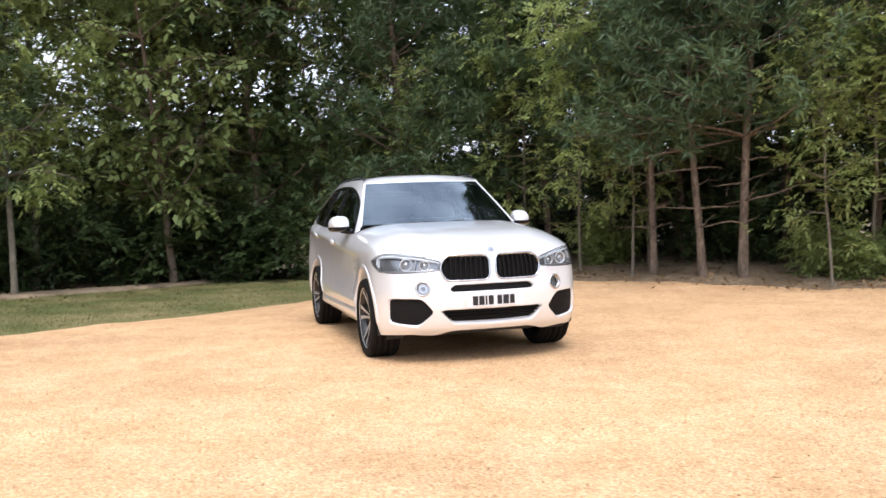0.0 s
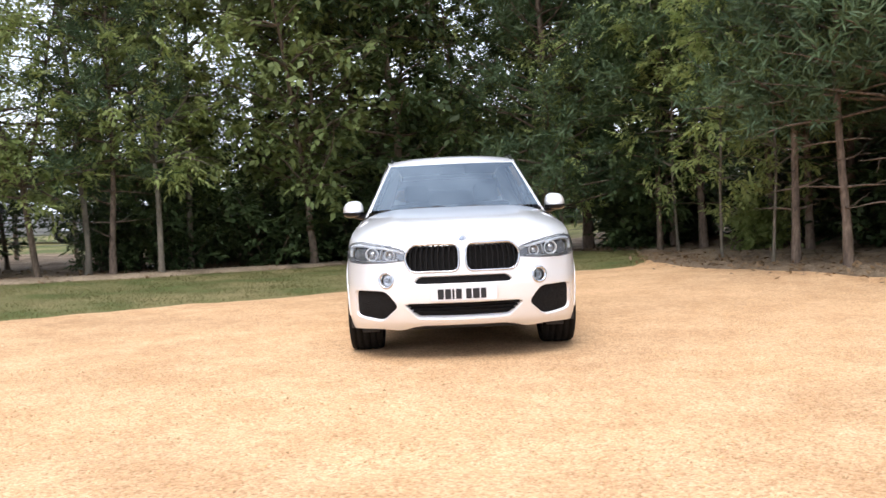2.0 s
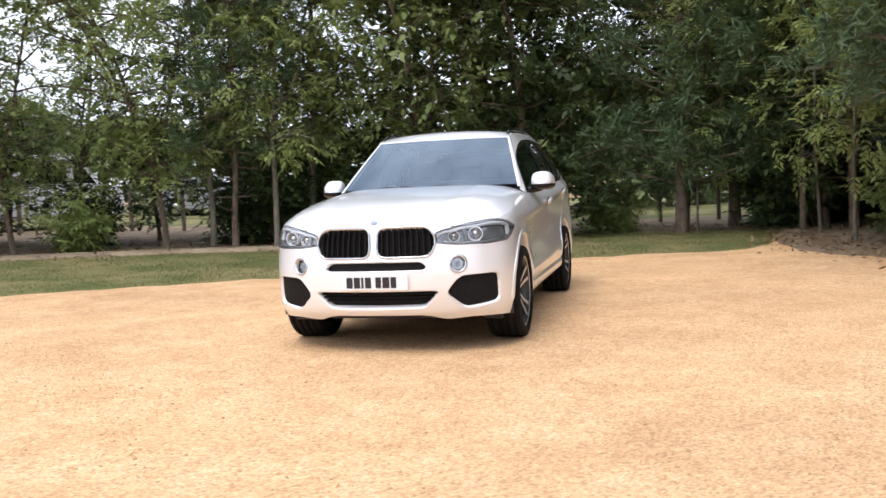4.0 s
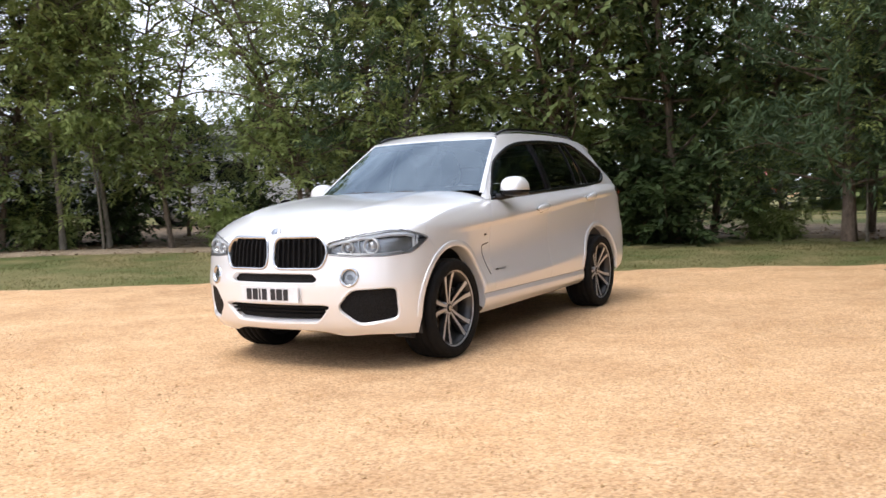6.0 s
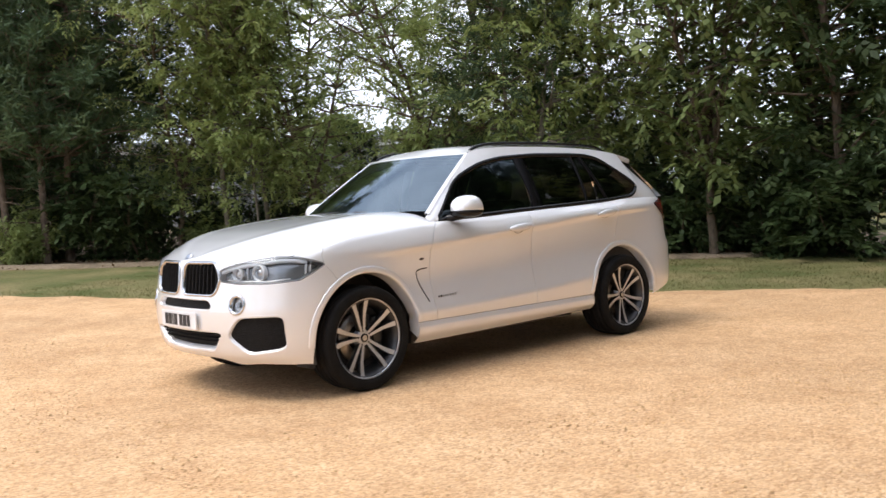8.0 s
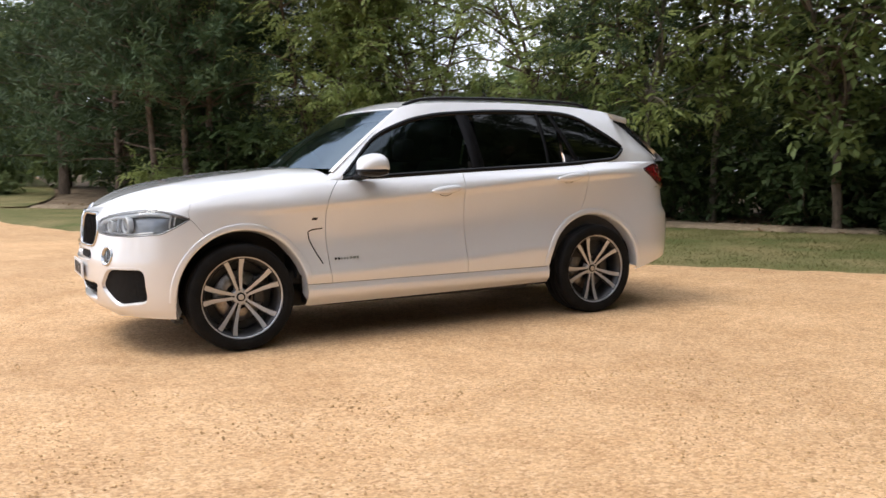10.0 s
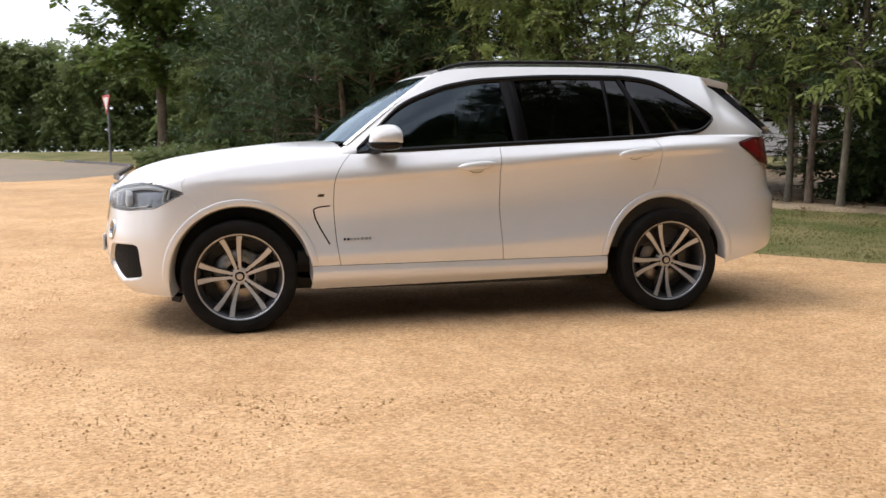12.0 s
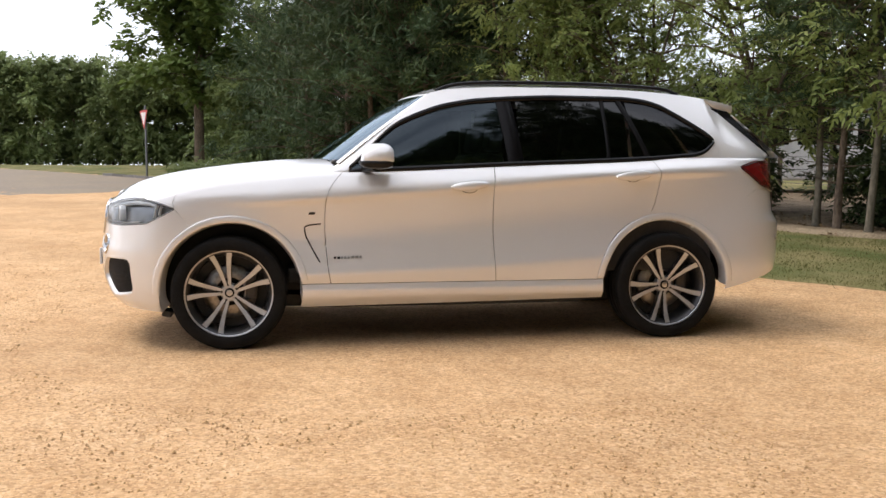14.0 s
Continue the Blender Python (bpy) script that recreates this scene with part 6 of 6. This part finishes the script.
grove(PINE_C, [(-3.2, 5.68, 0, 0.95, 1.0), (-5.9, 6.3, 90, 1.0, 1.0), (-0.9, 9.3, 270, 1.0, 1.0), (-7.2, 6.2, 40, 1.0, 1.1), (-5.0, -13.6, 130, 0.9, 1.2), (-7.5, -6.3, 220, 0.85, 1.1), (-9.4, 4.9, 10, 1.0, 1.1), (-7.3, 7.9, 150, 1.0, 1.2)])
# trees on the far side of the yard, behind the camera's way
for x, y, turn, size, slim in ((14, 19, 40, 1.0, 1.2), (19, 17, 100, 1.0, 1.3), (25, 11, 160, 1.0, 1.3), (27, 3, 220, 1.0, 1.3), (28, -4, 280, 1.0, 1.3)):
    stand(OAK, x, y, turn, size, slim)
_r = random.Random(5)
first = True
for t in range(20):
    i = _r.uniform(4.0, 13.5)
    a, b = np.array(BED_EDGE[int(i)]), np.array(BED_EDGE[int(i) + 1])
    p = a + (b - a) * (i % 1) + np.array((-_r.uniform(1.4, 4.0), -_r.uniform(0.2, 1.6)))
    turn, size, slim = _r.uniform(0, 360), _r.uniform(0.7, 1.15), _r.uniform(0.9, 1.3)
    gap = abs((p[0] - 1.17) * -22.1 - (p[1] - 6.5) * -13.97) / 26.1
    if gap < 1.0:
        continue
    stand(BUSH, p[0], p[1], turn, size, slim, first)
    first = False
# more shrubs, some added to fill shaded gaps with the darkened leaf
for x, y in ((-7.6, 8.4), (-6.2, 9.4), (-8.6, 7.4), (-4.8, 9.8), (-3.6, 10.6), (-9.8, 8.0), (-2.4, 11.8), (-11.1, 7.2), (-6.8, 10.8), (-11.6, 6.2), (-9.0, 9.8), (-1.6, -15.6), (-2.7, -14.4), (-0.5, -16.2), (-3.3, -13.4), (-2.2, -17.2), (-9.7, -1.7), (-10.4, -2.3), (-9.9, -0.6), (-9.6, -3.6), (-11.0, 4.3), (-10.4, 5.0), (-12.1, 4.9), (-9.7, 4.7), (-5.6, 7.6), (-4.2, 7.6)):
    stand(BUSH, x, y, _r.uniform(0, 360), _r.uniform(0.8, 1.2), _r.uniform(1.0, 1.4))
for k, (x, y) in enumerate(((-6.9, 5.9), (-6.3, -8.9), (-1.9, 7.6), (-2.3, 7.3), (-1.5, 8.3), (-4.3, -12.3), (-0.9, -14.6), (-10.6, 0.9))):
    stand(BUSH_B, x, y, _r.uniform(0, 360), _r.uniform(0.6, 1.1), _r.uniform(0.9, 1.3), k == 0)
stand(MAPLE, 5.1, -31.0, 30, 1.12, 1.25, True)
for k in range(23):
    x = 2.5 + 1.04 * k + _r.uniform(-0.4, 0.4)
    stand(HEDGE_TREE, x, -45.5 - 0.28 * (x - 5) + _r.uniform(-1.2, 1.2), _r.uniform(0, 360), _r.uniform(0.85, 1.15), _r.uniform(0.9, 1.15), k == 0)
for x, y, s in ((3.4, -33.5, 0.9), (1.8, -30.5, 1.0), (2.6, -27.5, 0.7), (0.2, -26.0, 1.1), (4.6, -37.5, 1.0), (-2.0, -24.5, 1.1), (1.0, -36.0, 1.1), (-4.5, -23.0, 1.1)):
    stand(HEDGE_TREE, x, y, _r.uniform(0, 360), s, 1.1)
for k, (x, y) in enumerate(((4.6, -22.4), (3.9, -22.0), (3.2, -21.8), (2.5, -21.6), (4.4, -25.2), (3.6, -25.6))):
    stand(LOW_BUSH, x, y, _r.uniform(0, 360), _r.uniform(0.65, 0.8), 1.3, k == 0)
# the far wood edge beyond the belt
for k in range(42):
    a = radians(128 + 3.6 * k)
    d = 50 + 6 * _r.random()
    stand(FAR_TREE, -4 + d * math.cos(a), -2 + d * math.sin(a), _r.uniform(0, 360), _r.uniform(0.6, 1.05), 1.35, k == 0)
for x, y, z in ((-23.5, -2.2, 0.75), (-25.0, 0.6, 0.85), (-24.0, 3.0, 0.7), (-27.0, 5.6, 0.9), (-26.5, -5.8, 0.6), (-19.5, -20.5, 0.6), (-17.0, -25.5, 0.7), (-21.5, -16.5, 0.5)):
    stand(FAR_TREE, x, y, _r.uniform(0, 360), z, 1.2)
# the belt along the yard's north side
for k, (x, y) in enumerate(((0.6, 12.8), (2.2, 14.2), (3.8, 15.4), (5.6, 16.4), (7.6, 17.2), (9.8, 17.6), (12.2, 17.6), (1.4, 15.6), (4.8, 18.0), (8.8, 19.6))):
    stand((PINE_B, OAK, PINE_A, OAK, PINE_B)[k % 5], x, y, 47 * k, 1.05 + 0.05 * (k % 4), 1.0)


# ---- things beyond the trees, the road sign, small litter ----
def give_way_sign():
    ob = empty("road_sign", "red and white triangular road sign on a grey post", "sign", at=(6.3, -25.6, float(height(6.3, -25.6))))
    part("post", lathe("post", [(0.038, -0.1), (0.038, 2.50), (0.030, 2.52), (0.001, 2.525)], POST_GREY, 14, "z"), ob, "grey metal post")
    def tri(size, y, mat, name):
        bm = bmesh.new()
        vs = [bm.verts.new((x * size, y, 2.14 + z * size)) for x, z in ((-0.5, 0.29), (0.5, 0.29), (0.0, -0.577))]
        f = bm.faces.new(vs)
        r = bmesh.ops.extrude_face_region(bm, geom=[f])
        bmesh.ops.translate(bm, vec=(0, -0.006, 0), verts=[v for v in r["geom"] if isinstance(v, bmesh.types.BMVert)])
        bmesh.ops.bevel(bm, geom=[e for e in bm.edges if abs(e.verts[0].co.y - e.verts[1].co.y) > 0.004], offset=0.05 * size, segments=4, affect="EDGES")
        bmesh.ops.recalc_face_normals(bm, faces=bm.faces)
        me = bpy.data.meshes.new(name)
        bm.to_mesh(me)
        bm.free()
        me.materials.append(mat)
        return me
    plate_ob = part("sign_plate", tri(0.78, 0.062, SIGN_RED, "sign_plate"), ob, "red triangular border")
    part("sign_field", tri(0.52, 0.068, SIGN_WHITE, "sign_field"), plate_ob, "white field")
    ob.rotation_euler = (0, 0, radians(-62))


give_way_sign()


def vehicle(name, label, category, profile, glass, wide, paint, x, y, turn, wheels, radius=0.33):
    """A parked vehicle: a bevelled body from its side profile, with panes, wheels and lamps."""
    ob = empty(name, label, category, "parked vehicles beyond the trees", at=(x, y, float(height(x, y)) + 0.03))
    ob.rotation_euler = (0, 0, radians(turn))

    def slab(pts, w, inset, mat, nm):
        bm = bmesh.new()
        vs = [bm.verts.new((px, -w / 2, pz)) for px, pz in pts]
        f = bm.faces.new(vs)
        r = bmesh.ops.extrude_face_region(bm, geom=[f])
        bmesh.ops.translate(bm, vec=(0, w, 0), verts=[v for v in r["geom"] if isinstance(v, bmesh.types.BMVert)])
        if inset:
            bmesh.ops.bevel(bm, geom=bm.edges[:], offset=inset, segments=2, affect="EDGES")
        bmesh.ops.recalc_face_normals(bm, faces=bm.faces)
        me = bpy.data.meshes.new(nm)
        bm.to_mesh(me)
        bm.free()
        me.materials.append(mat)
        return me
    part("body", slab(profile, wide, 0.05, paint, "body"), ob)
    for g in glass:
        part("window", slab(g, wide - 0.02 + 0.03, 0.01, BLACK_GLOSS, "window"), ob, "dark window")
    front = max(p[0] for p in profile)
    for s in (-1, 1):
        part("headlamp", box_mesh("headlamp", (0.06, 0.30, 0.14), SIGN_WHITE, 0.02, (front - 0.02, s * (wide / 2 - 0.25), 0.68)), ob)
        for wx in wheels:
            t = lathe("tyre", [(radius * 0.6, -0.09), (radius * 0.92, -0.10), (radius, -0.07), (radius, 0.07), (radius * 0.92, 0.10), (radius * 0.6, 0.09)], RUBBER, 24, at=(wx, s * (wide / 2 - 0.08), radius))
            w = part("wheel", t, ob)
            part("rim", lathe("rim", [(radius * 0.62, s * 0.06), (radius * 0.55, s * 0.092), (0.02, s * 0.085)], SATIN, 20, at=(wx, s * (wide / 2 - 0.08), radius)), w)


VAN_WHITE = material("van_white", (0.74, 0.75, 0.76), 0.3, coat=0.6)
CAR_RED = material("car_red", (0.34, 0.05, 0.035), 0.3, coat=0.8)
CAR_GREY = material("car_grey", (0.16, 0.17, 0.18), 0.3, 0.5, coat=0.8)
CAR_SILVER = material("car_silver", (0.50, 0.51, 0.52), 0.3, 0.6, coat=0.8)
VAN = [(-2.5, 0.32), (-2.52, 1.2), (-2.46, 2.0), (-2.38, 2.10), (1.0, 2.12), (1.25, 2.0), (1.85, 1.25), (2.45, 1.08), (2.55, 0.7), (2.52, 0.32)]
VAN_GLASS = [[(1.02, 1.25), (1.05, 1.85), (1.22, 1.88), (1.70, 1.25)], [(-0.4, 1.25), (-0.4, 1.85), (0.85, 1.85), (0.85, 1.25)], [(-2.2, 1.25), (-2.2, 1.85), (-0.6, 1.85), (-0.6, 1.25)]]
SALOON = [(-2.1, 0.28), (-2.15, 0.75), (-2.05, 1.0), (-1.75, 1.05), (-1.45, 1.40), (0.15, 1.46), (0.95, 1.02), (1.85, 0.88), (2.1, 0.65), (2.1, 0.28)]
SALOON_GLASS = [[(-1.45, 1.05), (-1.25, 1.34), (-0.45, 1.38), (-0.45, 1.05)], [(-0.38, 1.05), (-0.38, 1.38), (0.10, 1.38), (0.70, 1.05)]]
vehicle("parked_van", "white passenger van parked beyond the trees", "van", VAN, VAN_GLASS, 1.9, VAN_WHITE, -12.8, -15.6, 150, (-1.6, 1.7), 0.34)
vehicle("parked_van", "white delivery van parked far beyond the trees", "van", VAN, VAN_GLASS[:1], 1.9, VAN_WHITE, -40.0, 2.6, 15, (-1.6, 1.7), 0.34)
vehicle("parked_car", "red hatchback parked beyond the trees", "car", SALOON, SALOON_GLASS, 1.75, CAR_RED, -46.0, -6.4, 12, (-1.3, 1.35))
vehicle("parked_car", "dark grey car parked beyond the trees", "car", SALOON, SALOON_GLASS, 1.75, CAR_GREY, -39.0, 6.5, 8, (-1.3, 1.35))
vehicle("parked_car", "silver car parked beyond the trees", "car", SALOON, SALOON_GLASS, 1.75, CAR_SILVER, -16.5, -24.0, 120, (-1.3, 1.35))
vehicle("parked_car", "silver car parked beside a van", "car", SALOON, SALOON_GLASS, 1.75, CAR_SILVER, -21.0, -14.0, 100, (-1.3, 1.35))


def warehouse():
    """A long low building far behind the trees: walls, roof, pale fascia, doors and windows."""
    ob = empty("warehouse", "long low grey building with a pale roof edge beyond the trees", "building", at=(-15.5, -27.5, float(height(-15.5, -27.5))))
    ob.rotation_euler = (0, 0, radians(148))
    part("wall", box_mesh("wall", (17.0, 7.0, 3.0), WALL_GREY, 0.02, (0, 0, 1.5)), ob, "grey clad wall")
    part("roof", box_mesh("roof", (17.6, 7.6, 0.16), ROOF_GREY, 0.03, (0, 0, 3.28)), ob, "flat grey roof")
    part("fascia", box_mesh("fascia", (17.4, 7.4, 0.26), SIGN_WHITE, 0.02, (0, 0, 3.08)), ob, "pale fascia board")
    for side in (-1, 1):
        for k in range(5):
            x = -6.6 + 3.3 * k
            win = part("window", box_mesh("window", (1.5, 0.08, 1.0), SIGN_WHITE, 0.02, (x, side * 3.52, 1.75)), ob, "white framed window")
            part("pane", box_mesh("pane", (1.34, 0.06, 0.84), BLACK_GLOSS, 0.0, (x, side * 3.545, 1.75)), win, "dark pane")


WALL_GREY = material("grey_cladding", (0.24, 0.25, 0.26), 0.6, second=(0.30, 0.31, 0.31), scale=2.0, stretch=(6, 6, 0.3))
ROOF_GREY = material("roof_sheet", (0.36, 0.37, 0.38), 0.5, second=(0.28, 0.29, 0.30), scale=1.5)
warehouse()


def wire_fence():
    fence = empty("wire_fence", "low wooden post and wire fence behind the trees", "fence")
    post = box_mesh("fence_post", (0.09, 0.09, 1.25), FENCE_WOOD, 0.012, (0, 0, 0.5))
    line = polyline([(-14.2, 6.0), (-14.0, 0.0), (-13.6, -6.0), (-12.6, -11.0), (-10.6, -15.5), (-7.6, -18.6)], 20)
    for x, y in line:
        ob = part("fence_post", post, fence)
        ob.location = (x, y, float(height(x, y)))
    for z in (0.35, 0.70, 1.02):
        v, f = tube([(x, y, float(height(x, y)) + z) for x, y in line], [0.006] * len(line), 4)
        part("wire", mesh_of("wire", v, f, POST_GREY), fence)


wire_fence()


def grass_tufts():
    """Blades over the lawn, too many to count."""
    rng = np.random.default_rng(21)
    a, b = polyline(LAWN_EDGE, 90), polyline(BED_EDGE, 90)
    n = 60000
    i = rng.integers(0, 60, n)
    t = rng.uniform(0.0, 1.0, n)[:, None]
    p = a[i] * (1 - t) + b[i] * t + rng.normal(0, 0.1, (n, 2))
    base = np.column_stack([p, height(p[:, 0], p[:, 1]) + 0.02])
    way = unit(rng.normal(0, 0.45, (n, 3)) + np.array((0, 0, 1.0)))
    me = blade_mesh("grass_blades", kites(base, way, unit(rng.normal(0, 1, (n, 3))), rng.uniform(0.02, 0.055, n), rng.uniform(0.006, 0.011, n), 0.1), BLADE)
    tagged(part("grass_blades", me), "short green and straw grass blades on the lawn", "grass", kind="stuff")


def litter():
    """Fallen leaves and twigs over the bed and along its edge."""
    rng = np.random.default_rng(22)
    n = 9000
    edge = np.vstack([polyline(BED_EDGE, 120), polyline(NORTH_EDGE[:9], 80)])
    i = rng.integers(0, len(edge), n)
    north = (i >= 120)[:, None]
    out = np.where(north, np.array((-0.45, 0.9)), np.array((-0.9, -0.45)))
    p = edge[i] + out * rng.gamma(1.3, 1.2, n)[:, None] + rng.normal(0, 0.25, (n, 2))
    base = np.column_stack([p, height(p[:, 0], p[:, 1]) + 0.05])
    way = unit(rng.normal(0, 1, (n, 3)) * (1, 1, 0.25))
    me = blade_mesh("leaf_litter", kites(base, way, unit(rng.normal(0, 0.3, (n, 3)) + np.array((0, 0, 1.0))), rng.uniform(0.05, 0.12, n), rng.uniform(0.03, 0.06, n), -0.05), DEAD_LEAF)
    tagged(part("leaf_litter", me), "dry brown fallen leaves on the soil", "leaves", kind="stuff")


def pebbles():
    """Loose grit on the gravel along the near side of the yard."""
    rng = np.random.default_rng(23)
    n = 42000
    ang = rng.uniform(-1.1, 2.0, n)
    rad = rng.uniform(2.6, 9.0, n)
    p = np.column_stack([rad * np.cos(ang) + 0.3, rad * np.sin(ang)])
    r = rng.gamma(2.2, 0.0013, n)[:, None, None] + 0.0025
    octa = np.array([(1, 0, 0), (0, 1, 0), (-1, 0, 0), (0, -1, 0), (0, 0, 0.75), (0, 0, -0.4)], float)
    v = octa[None] * r * rng.uniform(0.7, 1.3, (n, 6, 1))
    c, s = np.cos(ang * 57), np.sin(ang * 57)
    v = np.stack([v[..., 0] * c[:, None] - v[..., 1] * s[:, None], v[..., 0] * s[:, None] + v[..., 1] * c[:, None], v[..., 2]], -1)
    v = v + np.column_stack([p, height(p[:, 0], p[:, 1]) + 0.001])[:, None]
    tri = np.array([(0, 1, 4), (1, 2, 4), (2, 3, 4), (3, 0, 4)])
    f = (np.arange(n)[:, None, None] * 6 + tri[None]).reshape(-1, 3)
    me = fast_mesh("grit", v.reshape(-1, 3), f, STONE_BIT)
    tagged(part("grit", me), "loose orange and brown grit on the yard", "gravel", kind="stuff")


DEAD_LEAF = leaf_material("dead_leaf", (0.16, 0.10, 0.05), (0.26, 0.17, 0.09), 0.15)
grass_tufts()
litter()
pebbles()
